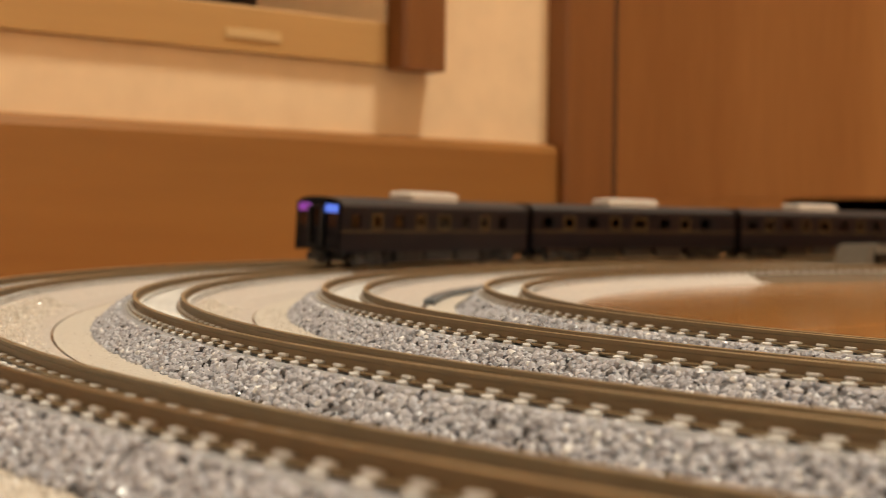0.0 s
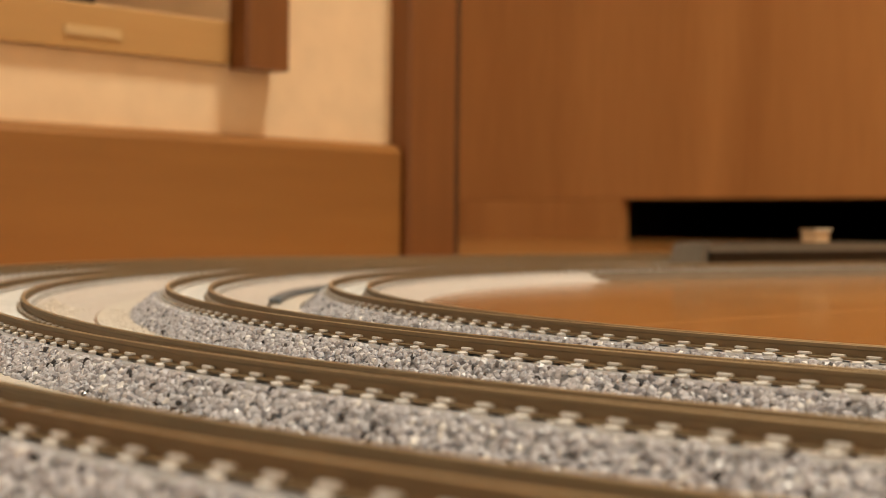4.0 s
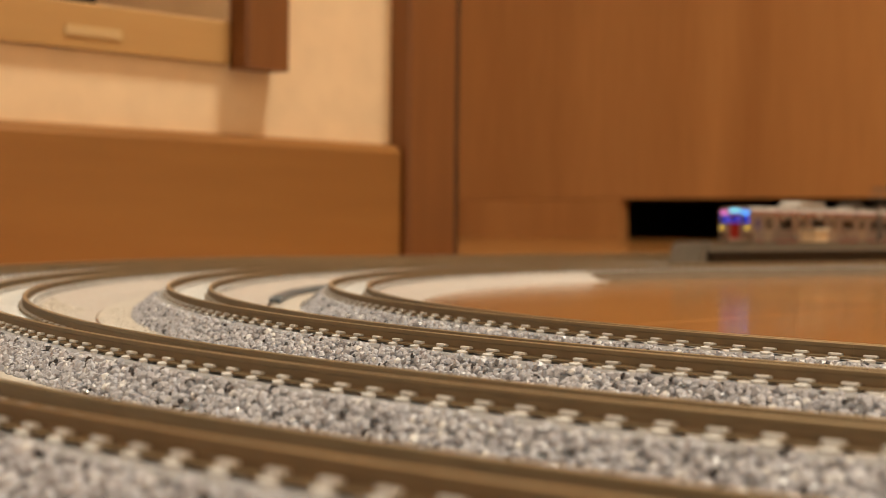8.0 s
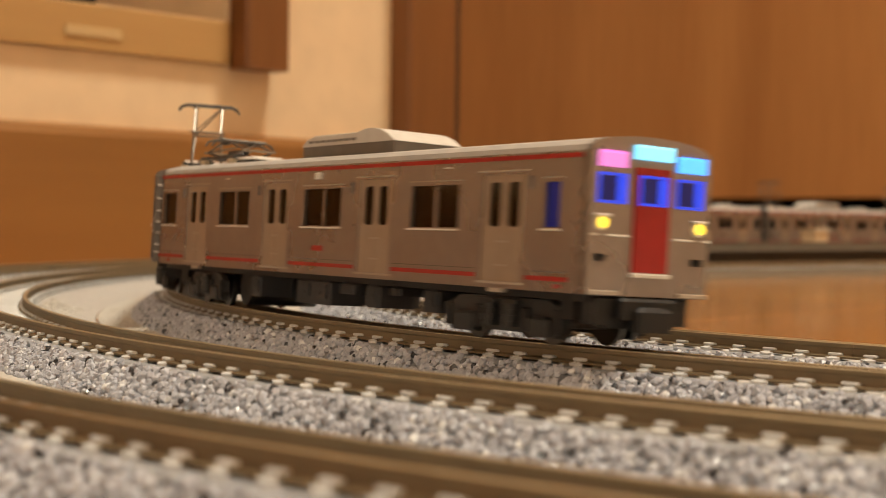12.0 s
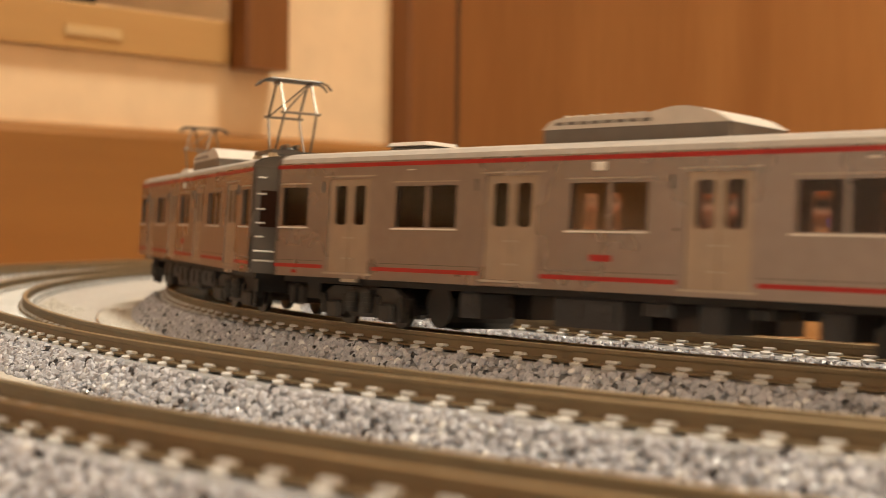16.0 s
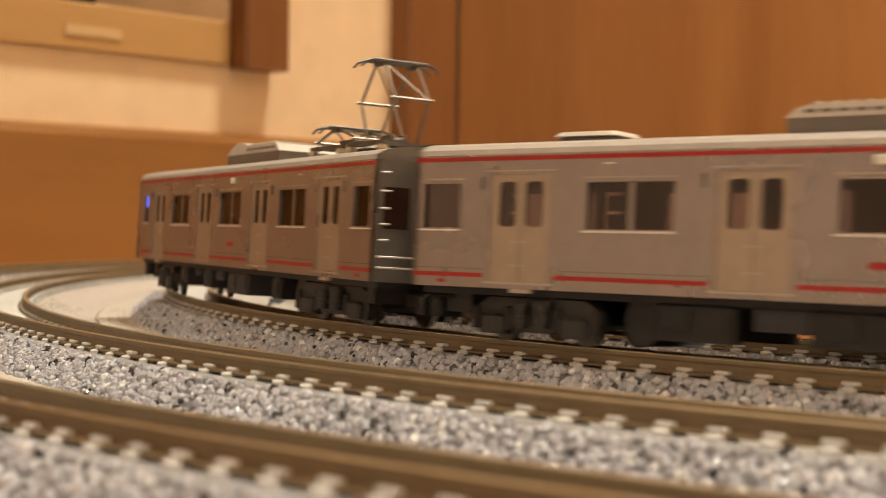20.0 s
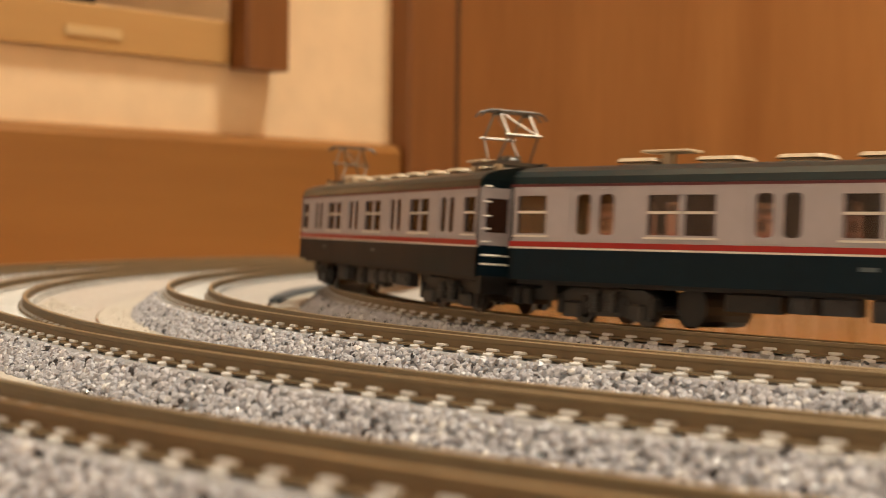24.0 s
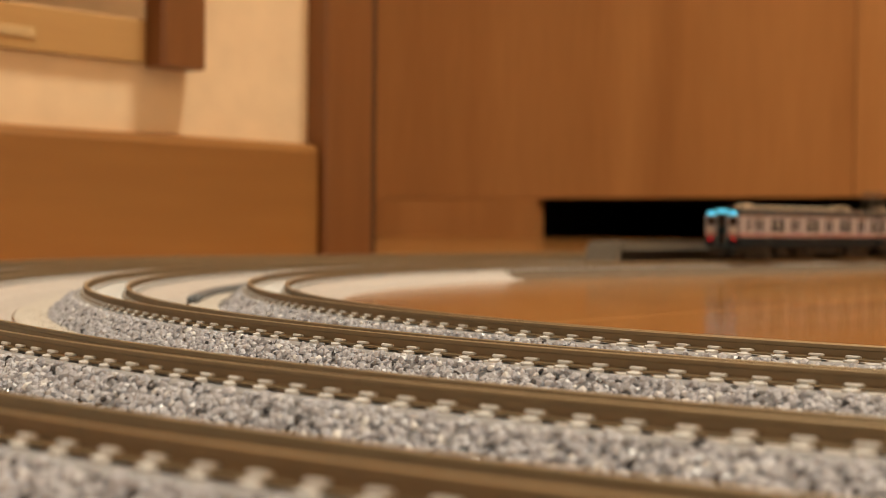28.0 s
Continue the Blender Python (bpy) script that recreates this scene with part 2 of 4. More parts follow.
                for (di, dj, p, q) in ((-1, 0, (a, c), (a, e)), (1, 0, (b, c), (b, e)), (0, -1, (a, c), (b, c)), (0, 1, (a, e), (b, e))):
                    if not solid(i + di, j + dj):
                        self.add([put(d0, *p), put(d0, *q), put(d1, *q), put(d1, *p)], [(0, 1, 2, 3)])
        return self

    def mesh(self, name, mat, smooth=False):
        me = bpy.data.meshes.new(name)
        me.from_pydata([(x * MM, y * MM, z * MM) for x, y, z in self.v], [], self.f)
        me.materials.append(mat)
        bm = bmesh.new()
        bm.from_mesh(me)
        bmesh.ops.remove_doubles(bm, verts=bm.verts, dist=1e-7)
        bmesh.ops.recalc_face_normals(bm, faces=bm.faces)
        bm.to_mesh(me)
        bm.free()
        if smooth:
            for p in me.polygons:
                p.use_smooth = True
        return me


def thing(name, label, category, place=(0, 0, 0), group="", kind=""):
    ob = new(name)
    ob.empty_display_size = 0.005
    ob.location = place
    return tagged(ob, label, category, group, kind)


def part(name, shape, mat, parent, label="", smooth=False, at=None):
    me = shape if isinstance(shape, bpy.types.Mesh) else shape.mesh(name, mat, smooth)
    ob = new(name, me)
    ob.parent = parent
    if at is not None:
        ob.matrix_basis = at
    if label:
        ob["label"] = label
    return ob


def solid(name, shape, mat, label="", category="", kind="", group="", smooth=False):
    return tagged(new(name, shape.mesh(name, mat, smooth)), label, category, group, kind)


def fast_mesh(name, verts, tris, mat):
    me = bpy.data.meshes.new(name)
    me.vertices.add(len(verts))
    me.vertices.foreach_set("co", np.asarray(verts, dtype=np.float32).ravel())
    n = len(tris)
    me.loops.add(n * 3)
    me.polygons.add(n)
    me.loops.foreach_set("vertex_index", np.asarray(tris, dtype=np.int32).ravel())
    me.polygons.foreach_set("loop_start", np.arange(0, 3 * n, 3, dtype=np.int32))
    me.update(calc_edges=True)
    me.materials.append(mat)
    return me


# ---------------------------------------------------------------- room
CLOSET_X, WALL_Y, STRAIGHT = 1750.0, 450.0, 1120.0
sub = solid("subfloor", Shape().box(-950, 2400, -1700, 2500, -60, -12), M_GAP_BROWN, "dark underfloor below the planks", "floor", "structure")
floor = thing("floor", "glossy honey-brown wooden plank floor", "floor", kind="structure")
plank_meshes = {}
for row in range(46):
    y = -1655 + row * 90
    joints = [-1600 + (row * 437) % 1200 + k * 1200 for k in range(-1, 5)]
    for x0, x1 in zip(joints, joints[1:]):
        x0, x1 = max(x0, -850), min(x1, 2350)
        if x1 - x0 < 5:
            continue
        half = (x1 - x0) / 2
        if half not in plank_meshes:
            plank_meshes[half] = Shape().soft_box(0.15 - half, half - 0.15, -44.8, 44.8, -12, 0, 0.5).mesh("plank", M_FLOOR)
        part("plank", plank_meshes[half], M_FLOOR, floor, at=pose((x0 + x1) / 2 * MM, y * MM, 0))

solid("wall_left", Shape().plate(-950, 100, 0, 2400, [(-840, -44.5, 94.5, 617)], WALL_Y, WALL_Y + 110), M_WALL, "cream papered wall above a wooden baseboard", "wall", "structure")
# Unseen wall, set close and white to reflect light onto cars and ballast.
solid("wall_rear", Shape().box(-950, -850, -1700, WALL_Y, -60, 2400), M_PALE, "unseen white wall behind the camera, added to bounce light", "wall", "structure")
solid("wall_side", Shape().box(-950, 2400, -1800, -1700, -60, 2400), M_WALL, "cream papered wall", "wall", "structure")
solid("wall_back", Shape().box(-950, -850, WALL_Y + 110, 2500, -60, 2400), M_WALL, "cream papered wall", "wall", "structure")
solid("wall_far", Shape().box(-950, 2400, 2500, 2600, -60, 2400), M_WALL, "cream papered wall", "wall", "structure")
solid("wall_closet", Shape().box(2350, 2450, -1700, 2500, -60, 2400), M_WALL, "cream papered wall behind the closet", "wall", "structure")
solid("ceiling", Shape().box(-950, 2450, -1800, 2600, 2400, 2480), M_CEIL, "plain pale ceiling", "ceiling", "structure")
base = Shape()
base.prism([(WALL_Y - 9, 0), (WALL_Y - 9, 58), (WALL_Y - 7.5, 61.5), (WALL_Y - 1, 63), (WALL_Y, 63), (WALL_Y, 0)], -850, 60)
solid("baseboard", base, M_SKIRT, "brown wooden baseboard along the wall", "baseboard", "structure")
solid("door_casing", Shape().soft_box(61, 96, WALL_Y - 14, WALL_Y + 120, 0, 2100, 1.5), M_POST, "brown wooden door casing at the wall's end", "casing", "structure")
# Strip added in a dark colour where the gap lies in shade.
solid("casing_trim", Shape().box(96.2, 102, WALL_Y - 10, WALL_Y + 118, 0, 2100), M_GAP_BROWN, "dark strip painting the shaded gap beside the casing", "trim", "structure")

closet = thing("closet", "tall brown wood-veneer closet with a dark gap beneath", "closet", (CLOSET_X * MM, 0, 0))
part("front_panel", Shape().soft_box(0, 22, 950, 2495, 74, 2300, 1.0), M_PANEL, closet)
part("front_panel", Shape().soft_box(0, 22, -600, 947, 74, 2300, 1.0), M_PANEL, closet)
part("front_panel", Shape().soft_box(0, 22, -1695, -603, 74, 2300, 1.0), M_PANEL, closet)
part("plinth_panel", Shape().box(1, 23, 1587, 2495, 0, 73.5), M_PANEL, closet, "closed plinth board")
part("plinth_panel", Shape().box(1, 23, -1695, 200, 0, 73.5), M_PANEL, closet, "closed plinth board")
part("bottom_board", Shape().box(24, 560, 200, 1587, 74, 90), M_GAP_SHADE, closet)
part("back_board", Shape().box(520, 540, 200, 1587, 0, 73), M_GAP_SHADE, closet, "back of the gap, coloured black for its shade")
part("side_board", Shape().box(24, 540, 1587.5, 1600, 0, 73), M_GAP_SHADE, closet)
part("top_board", Shape().box(24, 560, -1695, 2495, 2280, 2300), M_PANEL, closet)

unit = thing("wall_cabinet", "low wooden cabinet set into the wall, pale shelf, open front", "cabinet", (0, WALL_Y * MM, 0))
part("bottom_board", Shape().soft_box(-840, -44.5, -3.5, 319, 94.8, 114.5, 0.8), M_SHELF, unit, "pale wooden bottom board")
part("side_panel", Shape().soft_box(-44, -18, -15, 0, 93, 620, 2.0), M_POST, unit, "brown upright end panel")
part("back_panel", Shape().box(-850, -18, 320, 332, 94, 620), M_BACK, unit, "back coloured dark for the shade inside")
part("top_board", Shape().soft_box(-840, -44.5, -12, 319, 590, 616.5, 0.8), M_SHELF, unit)
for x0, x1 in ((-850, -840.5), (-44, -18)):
    part("inner_side", Shape().box(x0, x1, 111, 319, 94, 620), M_BACK, unit, "inner side coloured dark for the shade inside")
part("shelf_edge_label", Shape().soft_box(-132, -104, -4.2, -3.55, 100.2, 104.2, 0.2), M_STICKER, unit, "small pale sticker")

lamp = thing("ceiling_lamp", "round white ceiling lamp, lit warm", "lamp", (LAMP_X, LAMP_Y, 2.4))
part("lamp_base", Shape().disc(0, 0, -30, 120, 30, n=32), M_CEIL, lamp)
part("diffuser", Shape().disc(0, 0, -62, 225, 32, n=48), M_LAMP, lamp, "warm glowing diffuser")

# ---------------------------------------------------------------- track
# radius of the centre line and height offset of each loop, outermost first (millimetres)
LOOPS = {"A": (397.2, 0.0), "B": (357.5, -0.22), "C": (317.0, -0.10), "D": (277.5, -0.70)}
# angle of one tie and from tie to tie round each loop
TIE_START = {"A": 1.6859, "B": 1.8429, "C": 1.6836, "D": 1.8764}
TIE_STEP = {"A": 0.012362, "B": 0.013731, "C": 0.016160, "D": 0.018530}
CANT, CAR_LEAN = 4.0, 3.0
RAIL_TOP, GAUGE = 6.86, 4.85
# inner and outer edge of the moulded bed, from the centre line
BED_EDGE = {"A": (-19.3, 21.0), "B": (-19.6, 19.9), "C": (-18.4, 20.4), "D": (-18.4, 20.0)}


def make_loop(R, splay=0.0, run=0.0, ease=400.0):
    """The pieces of one loop as (length, curvature), starting with the near straight; splay turns the far straight inwards for a while."""
    parts = [(STRAIGHT, 0.0), ((math.pi + splay) * R, -1 / R)]
    x, y = R * math.sin(splay), R * math.cos(splay)
    if splay:
        parts += [(run, 0.0), (splay * ease, 1 / ease)]
        x, y = x + run * math.cos(splay) + ease * math.sin(splay), y - run * math.sin(splay) - ease * (1 - math.cos(splay))
    half = (y + R) / 2
    parts += [(STRAIGHT - x, 0.0), (math.pi * half, -1 / half)]
    pieces, px, py, h, s = [], STRAIGHT, -R, math.pi, -STRAIGHT
    for length, k in parts:
        pieces.append((s, length, k, px, py, h))
        if k == 0:
            px, py = px + length * math.cos(h), py + length * math.sin(h)
        else:
            px, py = px + (math.sin(h + k * length) - math.sin(h)) / k, py - (math.cos(h + k * length) - math.cos(h)) / k
            h += k * length
        s += length
    return pieces, s + STRAIGHT


WAYS = {R: make_loop(R, radians(8) if name == "D" else 0.0, 150.0) for name, (R, _) in LOOPS.items()}


def on_loop(R, s):
    """Place, heading and cant on a loop: s runs up the near straight, round the left bend, out along the far straight and round the right bend."""
    pieces, total = WAYS[R]
    s = (s + STRAIGHT) % total - STRAIGHT
    for s0, length, k, px, py, h in pieces:
        if s < s0 + length:
            break
    d = s - s0
    if k == 0:
        return px + d * math.cos(h), py + d * math.sin(h), h, 0.0
    cant = max(0.0, min(1.0, d / 60, (length - d) / 60)) if k < 0 else 0.0
    return px + (math.sin(h + k * d) - math.sin(h)) / k, py - (math.cos(h + k * d) - math.cos(h)) / k, h + k * d, cant


def sweep(R, s0, s1, profile, step, ox, oy, dz, closed=True):
    """Pushes an outline of (out, z) along a stretch of loop; the outline leans with the cant."""
    n = max(1, math.ceil((s1 - s0) / step))
    sh = Shape()
    rings = []
    for i in range(n + 1):
        s = s0 + (s1 - s0) * i / n
        x, y, h, c = on_loop(R, min(s, s1 - 1e-6) if i == n else s)
        ux, uy = -math.sin(h), math.cos(h)  # left of the way
        t = math.radians(CANT) * c
        ring = []
        for o, z, lean in profile:
            # positive o is outward, to the left of the way
            zz = z + (o * math.tan(t) if lean else 0)
            ring.append((x + ux * o - ox, y + uy * o - oy, zz + dz))
        rings.append(ring)
    m = len(profile)
    v = [p for r in rings for p in r]
    f = []
    for i in range(n):
        for j in range(m if closed else m - 1):
            a, b = i * m + j, i * m + (j + 1) % m
            f.append((a, b, b + m, a + m))
    if closed:
        f += [tuple(range(m - 1, -1, -1)), tuple(range(n * m, n * m + m))]
    return sh.add(v, f)


def rail_outline(o):
    w = [(1.2, 0), (1.2, 0.26), (0.28, 0.5), (0.24, 1.4), (0.44, 1.6), (0.44, 1.98), (0.32, 2.08)]
    low = RAIL_TOP - 2.13
    return [(o + a, low + b, True) for a, b in w] + [(o - a, low + b, True) for a, b in reversed(w)]


HEAD = [(-0.38, 2.03), (-0.38, 2.10), (-0.30, 2.15), (0.30, 2.15), (0.38, 2.10), (0.38, 2.03)]


def bed(inner):
    return [(inner, 0.0, False), (inner, 0.7, False), (-12.4, 1.3, False), (-8.4, 3.7, True), (-7.5, 4.25, True), (6.4, 4.25, True), (6.4, 0.0, False)]


SLOPE = [(6.4, 0.0, False), (6.4, 3.6, True), (8.2, 3.6, True), (8.9, 3.5, True), (12.5, 0.9, False), (12.6, 0.0, False)]
SHOULDER = [(6.4, 3.6, True), (6.4, 4.46, True), (7.8, 4.36, True), (8.3, 4.05, True), (8.4, 3.6, True)]
BED_STRAIGHT = [(-13.0, 0.0, False), (-12.6, 0.6, False), (-9.4, 3.9, True), (-8.0, 4.25, True), (8.0, 4.25, True), (9.4, 3.9, True), (12.6, 0.6, False), (13.0, 0.0, False)]


def tie_shape():
    """A tie with a flared shoe at each end, and a flat rounded clip on both sides of both rails."""
    sh = Shape()
    sh.soft_box(-1.0, 1.0, -6.3, 6.3, 3.8, 4.6, 0.25)
    for o in (-1, 1):
        # the shoe: widens downwards and outwards, its top sloping away from the rail
        ring = [(0.5, 5.75, 5.12), (0.55, 6.3, 5.02), (0.6, 6.8, 4.75), (0.7, 7.0, 3.7)]
        v = [(sx * w, o * y, z) for w, y, z in ring for sx in (-1, 1)] + [(sx * w, o * y, 3.6) for w, y in ((0.6, 5.75), (0.7, 7.0)) for sx in (-1, 1)]
        sh.add(v, [(0, 1, 3, 2), (2, 3, 5, 4), (4, 5, 7, 6), (6, 7, 11, 10), (0, 8, 9, 1), (0, 2, 4, 6, 10, 8), (1, 9, 11, 7, 5, 3)])
        # the lower plate, pointed at its ends
        tip = [(-1.1, 6.5), (-0.5, 6.1), (0.5, 6.1), (1.1, 6.5), (0.5, 6.95), (-0.5, 6.95)]
        v = [(a, o * b, z - (b - 6.1) * 0.3) for z in (4.6, 4.98) for a, b in tip]
        sh.add(v, [(5, 4, 3, 2, 1, 0), (6, 7, 8, 9, 10, 11)] + [(i, (i + 1) % 6, 6 + (i + 1) % 6, 6 + i) for i in range(6)])
        for e in (-1, 1):
            y = o * GAUGE + e * 0.86
            drop = 0.25 if o != e else 0.0
            sh.box(-0.5, 0.5, y - 0.4, y + 0.4, 4.7, 5.12)
            rim = [(math.copysign(0.45, math.cos(a)) + 0.68 * math.cos(a), 0.56 * math.sin(a)) for a in [(i + 0.5) * math.pi / 5 for i in range(10)]]
            rows = [(0.75, 5.08), (1.0, 5.16), (1.0, 5.38), (0.8, 5.5)]
            v = [(k * a, y + k * b, z - drop) for k, z in rows for a, b in rim]
            f = [tuple(range(9, -1, -1)), tuple(range(30, 40))]
            f += [(10 * j + i, 10 * j + (i + 1) % 10, 10 * j + 10 + (i + 1) % 10, 10 * j + 10 + i) for j in range(3) for i in range(10)]
            sh.add(v, f)
    return sh


TIE = tie_shape().mesh("tie", M_TIE)

ICO = []
_g = (1 + 5 ** 0.5) / 2
for a, b in ((1, _g), (1, -_g), (-1, _g), (-1, -_g)):
    ICO += [(0, a, b), (a, b, 0), (b, 0, a)]
ICO = np.array(ICO) / math.hypot(1, _g)
_d = np.linalg.norm(ICO[:, None] - ICO[None], axis=2)
_near = (_d > 0.1) & (_d < 1.1)
ICO_T = []
for i in range(12):
    for j in range(i + 1, 12):
        for k in range(j + 1, 12):
            if _near[i, j] and _near[j, k] and _near[i, k]:
                c = ICO[i] + ICO[j] + ICO[k]
                nrm = np.cross(ICO[j] - ICO[i], ICO[k] - ICO[i])
                ICO_T.append((i, j, k) if nrm @ c > 0 else (i, k, j))
ICO_T = np.array(ICO_T)


def grains(name, R, s0, s1, band, count, size, mat, parent, ox, oy, dz, seed):
    """Crushed-stone grains strewn over a band of the ballast; band: (out, z, leans) at both edges."""
    rng = np.random.default_rng(seed)
    s = rng.uniform(s0, s1, count)
    u = rng.uniform(0, 1, count)
    (o0, z0, l0), (o1, z1, l1) = band
    o = o0 + (o1 - o0) * u
    t0, t1 = math.tan(radians(CANT)) * o0 * l0, math.tan(radians(CANT)) * o1 * l1
    z = (z0 + t0) + (z1 + t1 - z0 - t0) * u + dz
    a = -math.pi / 2 - s / R
    centre = np.stack([(R + o) * np.cos(a) - ox, (R + o) * np.sin(a) - oy, z], 1)
    sz = size * rng.uniform(0.65, 1.25, (count, 1)) * rng.uniform(0.7, 1.2, (count, 3)) / 2
    p = ICO[None] * sz[:, None] * rng.uniform(0.78, 1.14, (count, 12, 1))
    th = rng.uniform(0, 2 * math.pi, count)
    c, si = np.cos(th)[:, None], np.sin(th)[:, None]
    q = np.stack([p[..., 0] * c - p[..., 1] * si, p[..., 0] * si + p[..., 1] * c, p[..., 2]], 2)
    ph = rng.uniform(0, 2 * math.pi, count)
    c, si = np.cos(ph)[:, None], np.sin(ph)[:, None]
    q = np.stack([q[..., 0], q[..., 1] * c - q[..., 2] * si, q[..., 1] * si + q[..., 2] * c], 2)
    verts = (q + centre[:, None]).reshape(-1, 3) * MM
    tris = (ICO_T[None] + 12 * np.arange(count)[:, None, None]).reshape(-1, 3)
    me = fast_mesh(name, verts, tris, mat)
    me.shade_flat()
    ob = new(name, me)
    ob.parent = parent
    return tagged(ob, kind="stuff")


def lay_track(loop, s0, s1, curved, near):
    R, dz = LOOPS[loop]
    inner, outer = BED_EDGE[loop]
    x, y, _, _ = on_loop(R, (s0 + s1) / 2)
    name = "curved_track" if curved else "straight_track"
    label = "curved model railway track, bronzed rails on pale ties and grey ballast" if curved else "straight model railway track with bronzed rails and brownish ballast"
    piece = thing(name, label, "model track", (x * MM, y * MM, 0), "track pieces of the model railway")
    step = 4.0 if near else 10.0 if curved else 20.0
    part("roadbed", sweep(R, s0, s1 - 0.02, bed(inner) if curved else BED_STRAIGHT, step, x, y, dz), M_HUMP if curved else M_BED_BROWN, piece, "moulded pale ballast bed" if curved else "moulded brownish ballast bed")
    if curved:
        part("ballast_slope", sweep(R, s0, s1 - 0.02, SLOPE, step, x, y, dz), M_BED, piece, "grey sloping ballast shoulder")
        part("bed_shoulder", sweep(R, s0, s1 - 0.02, SHOULDER, step, x, y, dz), M_SHOULDER, piece, "smooth grey strip along the tie ends")
        edge = [(12.5, 0.0, False), (12.5, 0.85, False), (outer, 0.7, False), (outer, 0.0, False)]
        part("bed_edge", sweep(R, s0, s1 - 0.02, edge, step, x, y, 0), M_FLAT, piece, "pale flat ballast edge")
    for o in (GAUGE, -GAUGE):
        rail = part("rail", sweep(R, s0, s1 - 0.03, rail_outline(o), step, x, y, dz), M_RAIL_SIDE, piece)
        part("rail_head", sweep(R, s0, s1 - 0.03, [(o + a, RAIL_TOP - 2.13 + b, True) for a, b in HEAD], step, x, y, dz), M_RAIL_TOP, rail, "bright worn rail head")
    start, pitch = TIE_START[loop] * R, TIE_STEP[loop] * R
    k = math.ceil((s0 - start) / pitch)
    ties = []
    while start + k * pitch < s1:
        s = start + k * pitch
        px, py, h, c = on_loop(R, s)
        ties.append(Matrix.Translation(((px - x) * MM, (py - y) * MM, dz * MM)) @ Matrix.Rotation(h, 4, "Z") @ Matrix.Rotation(math.radians(CANT) * c, 4, "X"))
        k += 1
    if near:
        for m in ties:
            part("tie", TIE, M_TIE, piece, at=m)
    else:
        base_v = np.array([v.co[:] for v in TIE.vertices])
        base_f = [tuple(p.vertices) for p in TIE.polygons]
        vs, fs = [], []
        for m in ties:
            mm = np.array(m)
            q = len(vs)
            vs += [tuple(p) for p in base_v @ mm[:3, :3].T + mm[:3, 3]]
            fs += [tuple(i + q for i in face) for face in base_f]
        me = bpy.data.meshes.new("ties")
        me.from_pydata(vs, [], fs)
        me.materials.append(M_TIE)
        ob = new("tie_row", me)
        ob.parent = piece
        tagged(ob, "row of pale concrete ties", kind="stuff")
    return piece, x, y


seed = 10
for loop, (R, dz) in LOOPS.items():
    q = math.pi * R / 4
    for i in range(4):
        piece, x, y = lay_track(loop, i * q, (i + 1) * q, True, i in (1, 2, 3))
        lo, hi = max(i * q, radians(62) * R), min((i + 1) * q, radians(128) * R)
        if hi > lo:
            n = hi - lo
            seed += 1
            outer = BED_EDGE[loop][1]
            grains("ballast", R, lo, hi, ((8.0, 4.15, True), (12.8, 0.9, False)), int(n * 16), 1.22, M_STONE, piece, x, y, dz, seed)
            grains("ballast_sand", R, lo, hi, ((12.3, 0.8, False), (outer - 0.4, 0.55, False)), int(n * (14 if loop == "A" else 11)), 0.7, M_SAND, piece, x, y, dz, seed + 40)
            grains("ballast_sand", R, lo, hi, ((-8.0, 3.9, True), (-12.4, 1.2, False)), int(n * 9), 0.8, M_SAND, piece, x, y, dz, seed + 80)
            grains("ballast_sand", R, lo, hi, ((-12.4, 1.2, False), (-18.0, 0.55, False)), int(n * 9), 0.7, M_SAND, piece, x, y, dz, seed + 120)
    pieces, total = WAYS[R]
    for i in range(4):
        lay_track(loop, -STRAIGHT + i * 280, -STRAIGHT + (i + 1) * 280, False, False)
    far0, far1, end = math.pi * R, pieces[-1][0], total - STRAIGHT
    for i in range(4):
        lay_track(loop, far0 + (far1 - far0) * i / 4, far0 + (far1 - far0) * (i + 1) / 4, False, False)
        lay_track(loop, far1 + (end - far1) * i / 4, far1 + (end - far1) * (i + 1) / 4, True, False)

# ---------------------------------------------------------------- feeder cable between the two inner loops
feeder = thing("feeder_cable", "flat blue-grey feeder cable plugged in between two tracks", "cable", (0, 0, 0))
bow = [(radians(137.5 - 2.4 * k), 298.4 - 0.2 * abs(k - 4)) for k in range(9)]
for side in (0.0, -1.7):
    rings = [((r + side + 0.85 * math.cos(k * math.pi / 4)) * math.cos(a), (r + side + 0.85 * math.cos(k * math.pi / 4)) * math.sin(a), 1.7 + 0.85 * math.sin(k * math.pi / 4)) for a, r in bow for k in range(8)]
    skin = [(8 * i + k, 8 * i + (k + 1) % 8, 8 * i + 8 + (k + 1) % 8, 8 * i + 8 + k) for i in range(len(bow) - 1) for k in range(8)]
    part("lead", Shape().add(rings, skin + [tuple(range(8)), tuple(range(len(rings) - 8, len(rings)))]), M_CABLE, feeder, smooth=True)
part("plug", Shape().soft_box(-3, 3, -2.4, 2.4, 0.8, 3.4, 0.5), M_CABLE, feeder, at=pose(0.2983 * math.cos(radians(118)), 0.2983 * math.sin(radians(118)), 0, 0, 0, 28))

# ---------------------------------------------------------------- train materials
M_SILVER = material("silver_paint", (0.345, 0.312, 0.295), 0.28, metal=0.72, vary=0.05, scale=500)
M_SILVER_DOOR = material("warm_silver_door", (0.42, 0.35, 0.28), 0.34, metal=0.5, vary=0.05, scale=500)
M_END = material("grey_car_end", (0.17, 0.16, 0.15), 0.45, metal=0.2, vary=0.08, scale=400)
M_ROOF = material("pale_roof", (0.44, 0.42, 0.40), 0.5, vary=0.06, scale=400)
